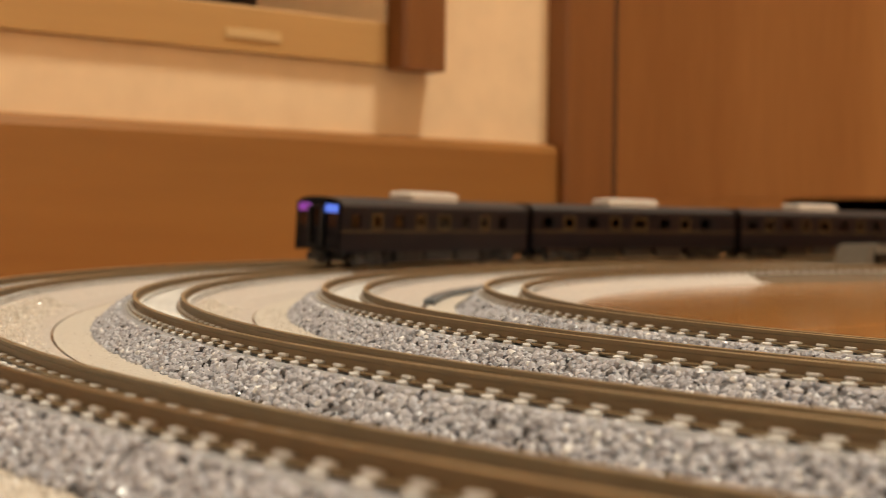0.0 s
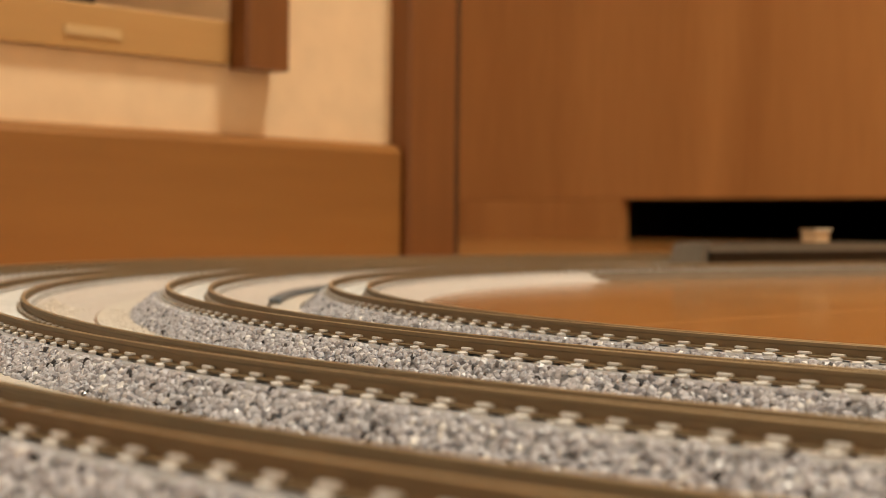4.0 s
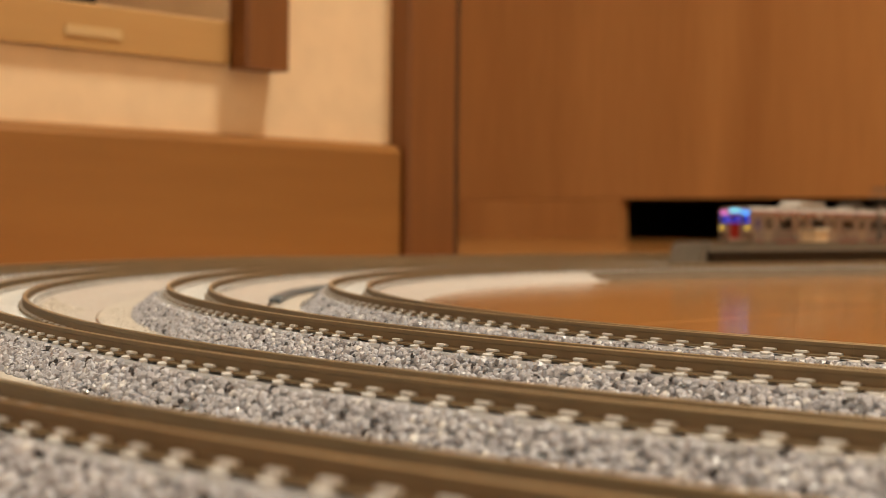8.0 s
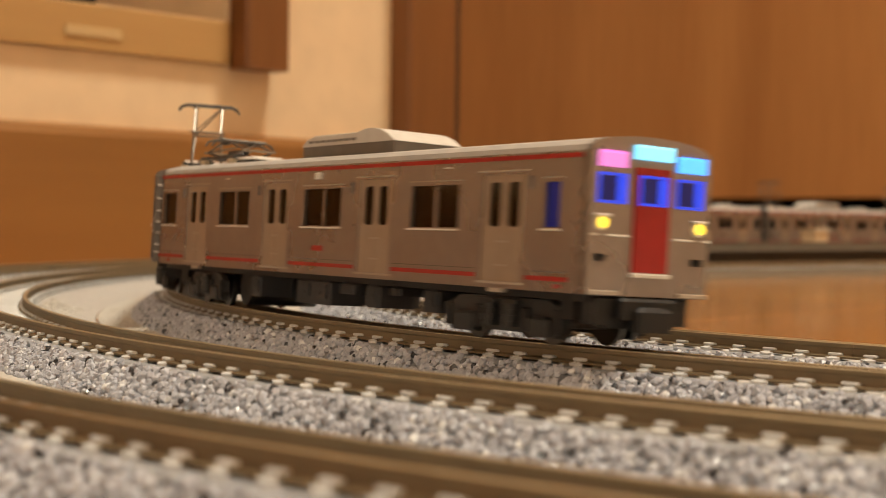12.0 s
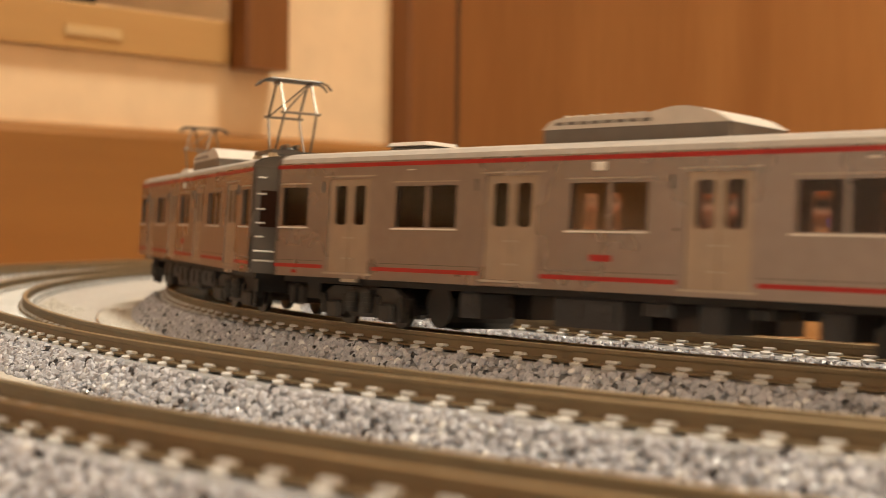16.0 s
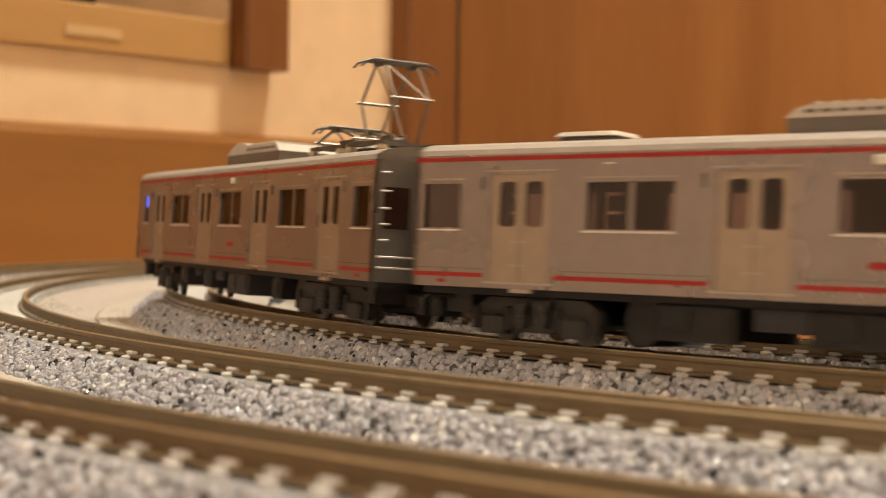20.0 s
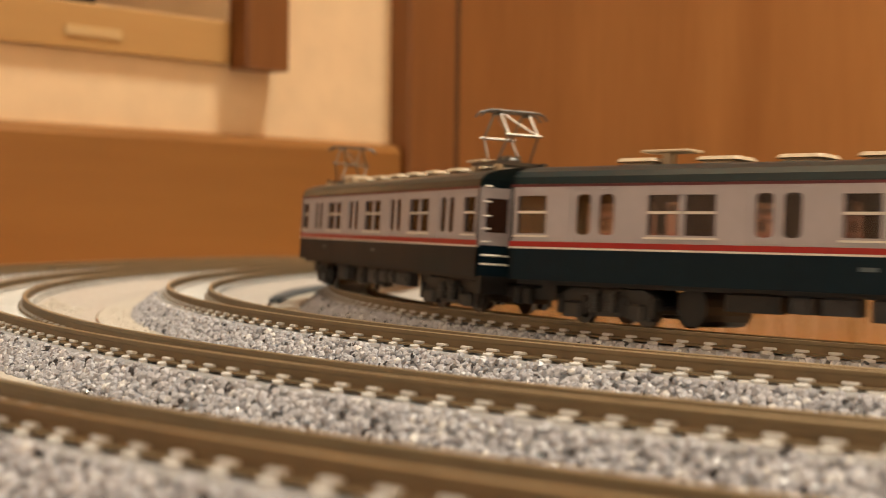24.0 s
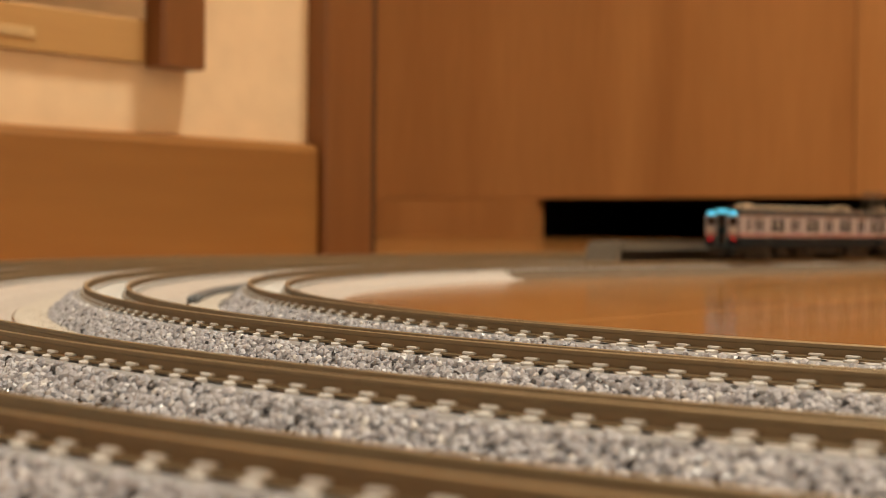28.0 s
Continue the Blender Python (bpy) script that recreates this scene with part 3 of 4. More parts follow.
M_AC = material("cooler_grey", (0.62, 0.59, 0.55), 0.6, vary=0.06, scale=500)
M_TRIM = material("dull_silver_trim", (0.48, 0.43, 0.37), 0.4, metal=0.3, vary=0.05, scale=500)
M_RED = material("red_stripe", (0.36, 0.018, 0.016), 0.4, vary=0.08, scale=500)
M_RED_DOOR = material("dark_red_door", (0.36, 0.015, 0.014), 0.4, vary=0.08, scale=500)
M_WHITE = material("white_print", (0.80, 0.77, 0.72), 0.4, vary=0.04, scale=500)
M_UNDER = material("dark_grey_plastic", (0.009, 0.009, 0.010), 0.55, vary=0.25, scale=300, bump=0.3, bump_scale=1200)
M_UNDER2 = material("grey_equipment", (0.03, 0.03, 0.034), 0.6, vary=0.2, scale=300, bump=0.3, bump_scale=1200)
M_BOGIE = material("grey_bogie_plastic", (0.026, 0.026, 0.027), 0.5, vary=0.2, scale=300, bump=0.3, bump_scale=1200)
M_WHEEL = material("blackened_wheel", (0.10, 0.095, 0.09), 0.35, metal=0.7, vary=0.2, scale=400)
M_INSIDE = material("brown_seat_moulding", (0.085, 0.038, 0.025), 0.6, vary=0.15, scale=300)
M_PANE = glass("window_pane", (0.88, 0.78, 0.72))
M_LINING = material("dark_brown_lining", (0.055, 0.026, 0.018), 0.6, vary=0.15, scale=300)
M_PANE_DARK = material("dark_pane", (0.010, 0.010, 0.018), 0.12, vary=0.2, scale=200, spec=0.6)
# Opaque pane in the brown of the interior that shows through it.
M_PANE_BROWN = material("opaque_brown_pane", (0.045, 0.022, 0.016), 0.15, vary=0.2, scale=200)
M_PANTO = material("pantograph_metal", (0.26, 0.23, 0.20), 0.35, metal=0.8, vary=0.15, scale=600)
M_PANTO_DARK = material("dark_pantograph_frame", (0.12, 0.12, 0.12), 0.4, metal=0.5, vary=0.2, scale=500)
M_GREEN = material("deep_green_paint", (0.003, 0.014, 0.024), 0.4, vary=0.12, scale=400, spec=0.18)
M_GREEN_ROOF = material("green_roof_paint", (0.007, 0.027, 0.036), 0.34, vary=0.12, scale=400, spec=0.5, coat=0.25)
M_OFFWHITE = material("off_white_paint", (0.43, 0.41, 0.455), 0.42, vary=0.04, scale=400)
M_MAROON = material("maroon_line", (0.10, 0.022, 0.03), 0.4, vary=0.1, scale=400)
M_BLUEGREY = material("blue_grey_post", (0.085, 0.125, 0.15), 0.4, vary=0.1, scale=400)
M_VENT = material("cream_ventilator", (0.62, 0.52, 0.38), 0.6, vary=0.08, scale=500)
M_NAVY = material("blackish_navy_paint", (0.004, 0.004, 0.008), 0.4, vary=0.2, scale=400, spec=0.25)
M_GOLD = material("dull_gold_trim", (0.18, 0.12, 0.05), 0.45, metal=0.3, vary=0.1, scale=400)
G_PINK = glow("pink_sign", (0.72, 0.22, 0.62), 0.95)
G_CYAN = glow("cyan_sign", (0.22, 0.72, 1.0), 1.3)
G_BLUE = glow("blue_sign", (0.09, 0.42, 1.0), 1.3)
G_WIN = glow("blue_cab_glow", (0.02, 0.06, 0.8), 0.9)
G_CAB_PANE = glow("bright_blue_cab_pane", (0.12, 0.18, 1.0), 1.1)
G_WINDARK = glow("dim_blue_cab", (0.004, 0.008, 0.10), 0.5)
G_HEAD = glow("yellow_headlight", (1.0, 0.72, 0.05), 1.8)
G_TAIL = glow("red_tail_light", (1.0, 0.03, 0.05), 0.9)
G_GREEN = glow("pale_cyan_sign", (0.10, 0.55, 0.75), 1.2)
G_PURPLE = glow("purple_tail_lamp", (0.30, 0.07, 0.55), 0.3)
G_LBLUE = glow("blue_tail_lamp", (0.10, 0.22, 0.95), 0.7)

HALF_L, HALF_W = 65.8, 9.4
BOGIE = 46.0
DOORS = (-48.6, -16.2, 16.2, 48.6)
WINDOWS = (-32.4, 0.0, 32.4)


def section(z_low, z_eave, z_top, w=HALF_W):
    rise = z_top - z_eave
    arc = [(1.0, 0.0), (0.975, 0.3), (0.87, 0.58), (0.66, 0.8), (0.34, 0.95), (0.0, 1.0)]
    right = [(w * a, z_eave + rise * b) for a, b in arc]
    return [(-w, z_low), (w, z_low)] + right + [(-u, z) for u, z in reversed(right[:-1])]


def add_bogies(car, mat=None):
    """Two bogies: deep side frames with axle boxes, springs and brake rigging, and two wheelsets each."""
    mat = mat or M_BOGIE
    outline = [(-10.8, 2.6), (-9.8, 1.0), (-5.2, 1.0), (-4.3, 2.4), (-3.2, 1.4), (3.2, 1.4), (4.3, 2.4), (5.2, 1.0), (9.8, 1.0), (10.8, 2.6), (10.8, 4.4), (8.2, 5.7), (-8.2, 5.7), (-10.8, 4.4)]
    side = Shape()
    for y in (-7.4, 6.2):
        side.prism(outline, y, y + 1.2, "y")
    side.box(-2.4, 2.4, -6.2, 6.2, 2.4, 6.2)
    frame_mesh = side.mesh("bogie", mat)
    box_mesh = Shape().soft_box(-1.9, 1.9, -0.5, 0.5, 1.2, 3.6, 0.4).mesh("axle_box", mat)
    coil = Shape().box(-1.5, 1.5, -0.6, 0.6, 4.9, 5.4)
    for k in range(4):
        coil.disc(0, 0, 2.0 + k * 0.74, 1.15 if k % 2 else 0.95, 0.72, n=10)
    spring_mesh = coil.mesh("spring", mat)
    brake_mesh = Shape().soft_box(-0.6, 0.6, -0.3, 0.3, 1.6, 4.6, 0.2).mesh("brake_shoe", M_UNDER)
    wheel = Shape()
    for y in (-5.2, 4.35):
        wheel.disc(0, y, 0, 2.75, 0.85, "y", 20)
    wheel.disc(0, -5.0, 0, 0.7, 10.0, "y", 8)
    wheel_mesh = wheel.mesh("wheelset", M_WHEEL, False)
    for x in (-BOGIE, BOGIE):
        b = part("bogie", frame_mesh, mat, car, at=pose(x * MM, 0, 0))
        for o in (-1, 1):
            for sx in (-7, 7):
                part("axle_box", box_mesh, mat, b, at=pose(sx * MM, o * 7.8 * MM, 0))
            for sx in (-1.9, 1.9):
                part("spring", spring_mesh, mat, b, at=pose(sx * MM, o * 7.9 * MM, 0))
            for sx in (-4.3, 4.3, -10.3, 10.3):
                part("brake_shoe", brake_mesh, M_UNDER, b, at=pose(sx * MM, o * 7.65 * MM, 0))
        for wx in (-7, 7):
            part("wheelset", wheel_mesh, M_WHEEL, b, at=pose(wx * MM, 0, 2.78 * MM))


# equipment under the floor as (from, to, lower edge)
DENSE = ((-29, -18.6, 1.6), (-16.4, -9.4, 3.3), (-9.4, 3.4, 1.9), (5.0, 17.2, 2.0), (18.8, 31, 3.0))
SPARSE = ((-26, -22.5, 2.4), (-9.2, 2, 2.2), (5, 9.5, 4.2), (13.2, 17, 2.6), (20, 23, 4.6), (29, 33, 2.8))


def add_underfloor(car, sizes, seed_no):
    part("underframe", Shape().box(-HALF_L + 1, HALF_L - 1, -8.0, 8.0, 5.9, 6.9), M_UNDER, car)
    rng = random.Random(seed_no)
    deep = 2.0 if sizes is SPARSE else 6.2
    for k, (x0, x1, z0) in enumerate(sizes):
        for y0, y1 in ((deep, 8.4), (-8.4, -deep)):
            sh = Shape().soft_box(x0, x1, y0, y1, z0, 6.0, 0.35)
            a, b = (8.38, 8.62) if y0 > 0 else (-8.62, -8.38)
            n = max(1, int((x1 - x0) / 5))
            for i in range(n):
                c, w = x0 + (i + 0.5) * (x1 - x0) / n, (x1 - x0) / n * 0.36
                sh.box(c - w, c + w, a, b, z0 + 0.6 + rng.uniform(0, 0.6), 5.3)
                sh.box(c - w * 0.3, c + w * 0.3, a * 1.012, b * 1.012, z0 + 1.6, z0 + 2.0)
            part("equipment_box", sh, M_UNDER2 if (k + rng.randint(0, 1)) % 2 else M_UNDER, car)
    # the rounded housing of the drive beside the rear bogie
    prof = [(-31.6 + 2.5 * math.cos(a), 3.7 + 3.1 * math.sin(a)) for a in [i * math.pi / 8 for i in range(16)]]
    part("drive_housing", Shape().prism(prof, -6.6, 6.6, "y"), M_UNDER, car)
    for x, s in ((HALF_L, 1), (-HALF_L, -1)):
        sh = Shape().soft_box(min(x - s * 6, x + s * 2.2), max(x - s * 6, x + s * 2.2), -1.6, 1.6, 3.4, 5.6, 0.4)
        sh.soft_box(min(x + s * 0.5, x + s * 2.6), max(x + s * 0.5, x + s * 2.6), -2.6, 2.6, 2.6, 5.4, 0.4)
        sh.box(min(x - s * 8, x - s * 5), max(x - s * 8, x - s * 5), -6.5, 6.5, 3.6, 6.0)
        part("coupler", sh, M_UNDER, car)


def add_pantograph(car, x, up, height=39.3, roof=26.0):
    """A lozenge pantograph on the roof, raised or folded."""
    z = roof + 0.7
    base = Shape().box(x - 7, x + 7, -4.6, -3.8, z, z + 0.6).box(x - 7, x + 7, 3.8, 4.6, z, z + 0.6)
    base.box(x - 4.2, x - 3.2, -4.6, 4.6, z + 0.05, z + 0.65).box(x + 3.2, x + 4.2, -4.6, 4.6, z + 0.05, z + 0.65)
    base.soft_box(x - 2.6, x + 1.0, -1.6, 1.6, z + 0.1, z + 1.5, 0.4)
    p = part("pantograph", base, M_PANTO_DARK, car, "raised metal pantograph" if up else "folded metal pantograph")
    for sx in (-6.0, 6.0):
        for sy in (-4.2, 4.2):
            part("insulator", Shape().disc(x + sx, sy, roof - 1.2, 0.75, 1.9, n=10).disc(x + sx, sy, roof + 0.1, 1.0, 0.25, n=10), M_VENT, p)
    part("main_spring", Shape().rod((x - 2.6, 0.9, z + 1.6), (x + 2.6, 0.9, z + 1.6), 0.35).rod((x - 2.6, -0.9, z + 1.6), (x + 2.6, -0.9, z + 1.6), 0.35), M_PANTO, p)
    knee, kz, hz = (6.4, z + (height - z) * 0.55, height) if up else (8.4, z + 1.6, z + 3.4)
    for s in (-1, 1):
        for y in (-3.4, 3.4):
            part("lower_arm", Shape().rod((x + s * 2.2, y * 0.9, z + 0.7), (x + s * knee, y * 0.8, kz), 0.22), M_PANTO, p)
            part("upper_arm", Shape().rod((x + s * knee, y * 0.8, kz), (x + s * 1.3, y * 0.8, hz), 0.24), M_PANTO, p)
        part("arm_axle", Shape().rod((x + s * knee, -3.4, kz), (x + s * knee, 3.4, kz), 0.24), M_PANTO, p)
        part("arm_brace", Shape().rod((x + s * knee, -2.7, kz), (x + s * 1.3, 2.7, hz), 0.16), M_PANTO, p)
    head = Shape()
    for s in (-1, 1):
        head.soft_box(x + s * 1.5 - 0.45, x + s * 1.5 + 0.45, -4.6, 4.6, hz, hz + 0.45, 0.12)
        for e in (-1, 1):
            head.rod((x + s * 1.5, e * 4.5, hz + 0.25), (x + s * 1.5, e * 5.6, hz - 0.15), 0.22)
            head.rod((x + s * 1.5, e * 5.6, hz - 0.15), (x + s * 1.5, e * 6.3, hz - 1.0), 0.2)
    head.box(x - 1.5, x + 1.5, 2.4, 3.2, hz - 0.5, hz + 0.1).box(x - 1.5, x + 1.5, -3.2, -2.4, hz - 0.5, hz + 0.1)
    part("collector_head", head, M_PANTO_DARK, p)
    return p


def side_openings(cab, win_w, z0, z1):
    ends = [-61.2] if cab else [-61.2, 61.2]
    wins = [(c - win_w / 2, c + win_w / 2, z0, z1) for c in WINDOWS] + [(c - 3.0, c + 3.0, z0, z1) for c in ends]
    return wins


def add_end(car, s, z_eave, z_top, mat, dark, upper=None):
    """The plain inner end of a car, with gangway door, ladder rungs and bars."""
    x = s * HALF_L
    e = part("end_wall", Shape().prism(section(6.8, z_eave, z_top), min(x, x - s * 0.8), max(x, x - s * 0.8)), mat, car)
    if upper:
        u0, u1 = sorted((x, x + s * 0.02))
        part("end_panel", Shape().box(u0, u1, -9.2, -3.5, 12.0, 21.8).box(u0, u1, 3.5, 9.2, 12.0, 21.8), upper, e, "off-white upper end")
    d0, d1 = sorted((x + s * 0.05, x + s * 0.35))
    part("gangway_door", Shape().plate(-3.4, 3.4, 7.6, 21.2, [(-1.9, 1.9, 14.2, 20.0)], d0, d1, "x"), mat, e)
    q0, q1 = sorted((x + s * 0.03, x + s * 0.10))
    part("end_pane", Shape().box(q0, q1, -1.9, 1.9, 14.2, 20.0), M_PANE_BROWN, e)
    for y0 in (-8.0, 4.2):
        part("end_window", Shape().box(q0, q1, y0, y0 + 3.8, 14.2, 20.0), M_PANE_BROWN, e)
    rungs = Shape()
    for z in (8.8, 10.3, 12.6, 14.8, 17.0, 19.4, 22.0):
        for y in (-8.7, 7.3):
            rungs.rod((x + s * 0.45, y, z), (x + s * 0.45, y + 1.4, z), 0.14)
    rungs.rod((x + s * 0.5, -8.8, 8.8), (x + s * 0.5, 8.8, 8.8), 0.16)
    rungs.rod((x + s * 0.5, -8.8, 10.3), (x + s * 0.5, 8.8, 10.3), 0.16)
    part("ladder_rung", rungs, M_UNDER if mat == M_NAVY else M_WHITE, e, "ladder rungs and bars")
    bell = Shape()
    for k in range(3):
        a, b = sorted((x + s * (0.4 + k * 0.75), x + s * (0.9 + k * 0.75)))
        bell.plate(-3.0, 3.0, 7.4, 20.8, [(-2.0, 2.0, 8.0, 20.2)], a, b, "x")
    part("gangway_bellows", bell, dark, e, "dark folded gangway bellows")


def rounded_hole(sh, u0, u1, d0, d1, w0, w1, r=0.6):
    """Corner fillets that round off an oblong opening."""
    for cu, cw, a0, pu, pw in ((u1 - r, w1 - r, 0, u1, w1), (u0 + r, w1 - r, 90, u0, w1), (u0 + r, w0 + r, 180, u0, w0), (u1 - r, w0 + r, 270, u1, w0)):
        arc = [(cu + r * math.cos(radians(a0 + k * 30)), cw + r * math.sin(radians(a0 + k * 30))) for k in range(4)]
        sh.prism([(pu, pw)] + arc, d0, d1, "y")
    return sh


def add_cooler(car):
    """The long roof cooler: a grey plinth, a ribbed pale cover and a higher rounded hump at its front."""
    cooler = part("air_conditioner", Shape().box(-14.4, 14.8, -5.8, 5.8, 24.6, 27.35), M_END, car, "long pale roof air conditioner")
    part("cover", Shape().prism([(-14.6, 27.35), (-13.2, 28.45), (-11.4, 28.85), (3.2, 28.95), (3.2, 27.35)], -5.9, 5.9, "y"), M_AC, cooler)
    hump = [(3.0, 27.35), (3.0, 28.95), (4.6, 29.25), (6.4, 29.50), (8.4, 29.50), (10.6, 29.15), (12.6, 28.55), (14.2, 27.75), (15.0, 27.35)]
    part("hump", Shape().prism(hump, -5.9, 5.9, "y"), M_AC, cooler, "rounded pale hump")
    slots = Shape()
    for k in range(8):
        c = -11.6 + k * 2.0
        for s in (-1, 1):
            a, b = sorted((s * 5.86, s * 6.0))
            slots.box(c - 0.7, c + 0.7, a, b, 27.85, 28.25)
    part("louvre", slots, M_END, cooler)
    ribs = Shape()
    for k in range(7):
        ribs.box(-11.2 + k * 2.0, -10.6 + k * 2.0, -5.6, 5.6, 28.90, 29.15)
    part("cover_rib", ribs, M_AC, cooler)


def add_roof_vent(car, x):
    v = part("ventilator", Shape().soft_box(x - 4.2, x + 4.2, -2.8, 2.8, 25.2, 26.5, 0.3), M_END, car)
    part("vent_cap", Shape().soft_box(x - 4.8, x + 4.8, -3.3, 3.3, 26.5, 27.1, 0.55), M_AC, v, "pale domed cap")


def silver_car(cab=False, tail=False, under=SPARSE):
    label = "silver model railcar with red stripes" + (" and lit cab" if cab else "")
    car = thing("silver_railcar", label + ", on the track", "model railcar", group="silver train")
    wins = side_openings(cab, 12.1, 14.4, 20.1)
    cab_holes = [(57.6, 60.6, 14.6, 20.1)] if cab else []
    for s in (-1, 1):
        y0, y1 = sorted((s * HALF_W, s * (HALF_W - 0.5)))
        door_holes = [(c - 4.6, c + 4.6, 7.7, 21.2) for c in DOORS]
        side = part("side_wall", Shape().plate(-HALF_L, HALF_L, 6.8, 23.75, door_holes + wins + cab_holes, y0, y1), M_SILVER, car)
        panes = [(c + o, c + o + 2.65, 14.6, 20.3) for c in DOORS for o in (-3.4, 0.75)]
        l0, l1 = sorted((s * (HALF_W - 0.62), s * (HALF_W - 0.85)))
        part("lining", Shape().plate(-HALF_L + 1, HALF_L - 1, 7.2, 23.6, wins + cab_holes + panes, l0, l1), M_LINING, side, "dark brown inner lining")
        out = s * (HALF_W + 0.09)
        a, b = sorted((s * HALF_W, out))
        d0, d1 = sorted((s * (HALF_W - 0.2), s * (HALF_W - 0.58)))
        g0, g1 = sorted((s * (HALF_W - 0.40), s * (HALF_W - 0.46)))
        for c in DOORS:
            pair = [p for p in panes if c - 5 < p[0] < c + 5]
            leaves = Shape().plate(c - 4.6, c - 0.05, 7.7, 21.2, [pair[0]], d0, d1).plate(c + 0.05, c + 4.6, 7.7, 21.2, [pair[1]], d0, d1)
            for q in pair:
                rounded_hole(leaves, q[0], q[1], d0, d1, q[2], q[3])
            leaf = part("door", leaves, M_SILVER_DOOR, side, "warm grey double sliding door")
            gl = Shape()
            for q in pair:
                gl.box(q[0], q[1], g0, g1, q[2], q[3])
            part("door_pane", gl, M_PANE, leaf)
            trim = Shape()
            trim.box(c - 5.6, c + 5.6, a, b, 21.55, 21.75).box(c - 5.4, c + 5.4, a, b, 7.35, 7.65)
            hy0, hy1 = sorted((s * (HALF_W - 0.22), s * (HALF_W - 0.05)))
            for z in (9.6, 12.6):
                trim.box(c - 1.2, c - 0.2, hy0, hy1, z, z + 0.25).box(c + 0.2, c + 1.2, hy0, hy1, z, z + 0.25)
            part("door_trim", trim, M_TRIM, leaf)
        for (u0, u1, w0, w1) in wins + cab_holes:
            f0, f1 = sorted((s * (HALF_W - 0.3), s * (HALF_W + 0.05)))
            fr = Shape().plate(u0 - 0.3, u1 + 0.3, w0 - 0.3, w1 + 0.3, [(u0, u1, w0, w1)], f0, f1)
            if u1 - u0 > 8:
                mid = (u0 + u1) / 2
                fr.box(mid - 0.35, mid + 0.35, *sorted((s * (HALF_W - 0.5), s * (HALF_W - 0.25))), w0, w1)
            wf = part("window", fr, M_SILVER, side)
            if u1 - u0 > 4:
                part("pane", Shape().box(u0, u1, g0, g1, w0, w1), M_PANE, wf)
            elif tail:
                part("pane", Shape().box(u0, u1, g0, g1, w0, w0 + 3.2), M_PANE, wf)
                # Upper pane made to glow in place of the blue light inside the cab.
                part("lit_blind", Shape().box(u0, u1, g0, g1, w0 + 3.25, w1), G_CAB_PANE, wf, "upper pane glowing for the blue light inside")
            else:
                part("pane", Shape().box(u0, u1, g0, g1, w0, w1), G_WINDARK, wf)
            sill0, sill1 = sorted((s * HALF_W, s * (HALF_W + 0.35)))
            part("sill", Shape().box(u0 - 0.6, u1 + 0.2, sill0, sill1, w0 - 0.42, w0 - 0.2), M_WHITE, wf)
            part("rain_strip", Shape().box(u0 - 0.5, u1 + 0.5, a, b, w1 + 0.5, w1 + 0.65), M_TRIM, wf)
        a, b = sorted((s * (HALF_W + 0.01), s * (HALF_W + 0.07)))
        part("red_band", Shape().box(-HALF_L, HALF_L - (1.2 if cab else 0), a, b, 22.95, 23.5), M_RED, side, "thin red stripe")
        low, groove = Shape(), Shape()
        edges = [-HALF_L] + [e for c in DOORS for e in (c - 5.4, c + 5.4)] + [HALF_L - (3 if cab else 0)]
        for u0, u1 in zip(edges[::2], edges[1::2]):
            low.box(u0 + 0.1, u1 - 0.1, a, b, 8.1, 8.65)
            groove.box(u0 + 0.1, u1 - 0.1, *sorted((s * HALF_W, s * (HALF_W + 0.03))), 9.15, 9.25)
        part("red_band", low, M_RED, side, "thin red stripe broken by the doors")
        part("groove", groove, M_END, side)
        part("number_plate", Shape().box(-2.6, 0.8, a, b, 10.5, 11.3), M_RED, side, "small red plate")
        part("side_lamp", Shape().soft_box(-2.3, -0.5, *sorted((s * (HALF_W + 0.02), s * (HALF_W + 0.4))), 21.6, 22.6, 0.1), M_WHITE, side)
        marks = Shape()
        for u in (-35.5, 35.5):
            marks.box(u - 0.8, u + 0.8, a, b, 22.25, 22.45)
        part("white_mark", marks, M_WHITE, side)
        reds = Shape()
        for u in (-60.8, 60.8):
            reds.box(u - 0.6, u + 0.6, a, b, 7.3, 7.75)
        part("red_mark", reds, M_RED, side)
        grip = Shape()
        for u in (-54.6, 54.6, -22.6, 9.4):
            grip.rod((u, s * (HALF_W + 0.1), 19.3), (u, s * (HALF_W + 0.1), 20.9), 0.22)
        part("side_grille", grip, M_END, side)
        step = Shape()
        for u in (-48, 48):
            step.box(u - 1.6, u + 1.6, *sorted((s * (HALF_W - 0.6), s * (HALF_W + 0.1))), 6.3, 6.78)
        part("step", step, M_TRIM, side)
    part("roof", Shape().prism(section(23.75, 23.8, 26.0), -HALF_L, HALF_L), M_ROOF, car)
    seats = Shape().box(-63.6, 63.6, -8.5, 8.5, 7.4, 8.6)
    for u0, u1 in ((-63, -53.5), (-42.5, -21.5), (-10.5, 10.5), (21.5, 42.5), (53.5, 63)):
        for y0, y1, y2 in ((5.6, 8.4, 7.6), (-8.4, -5.6, -8.4)):
            seats.soft_box(u0, u1, y0, y1, 8.6, 11.4, 0.3).soft_box(u0, u1, y2, y2 + 0.8, 11.3, 14.3, 0.2)
    part("interior", seats, M_INSIDE, car, "brown moulded seats")
    add_cooler(car)
    add_roof_vent(car, -43.6)
    add_underfloor(car, under, 3)
    add_bogies(car)
    add_end(car, -1, 23.8, 26.0, M_END, M_UNDER)
    if not cab:
        add_end(car, 1, 23.8, 26.0, M_END, M_UNDER)
    else:
        x = HALF_L
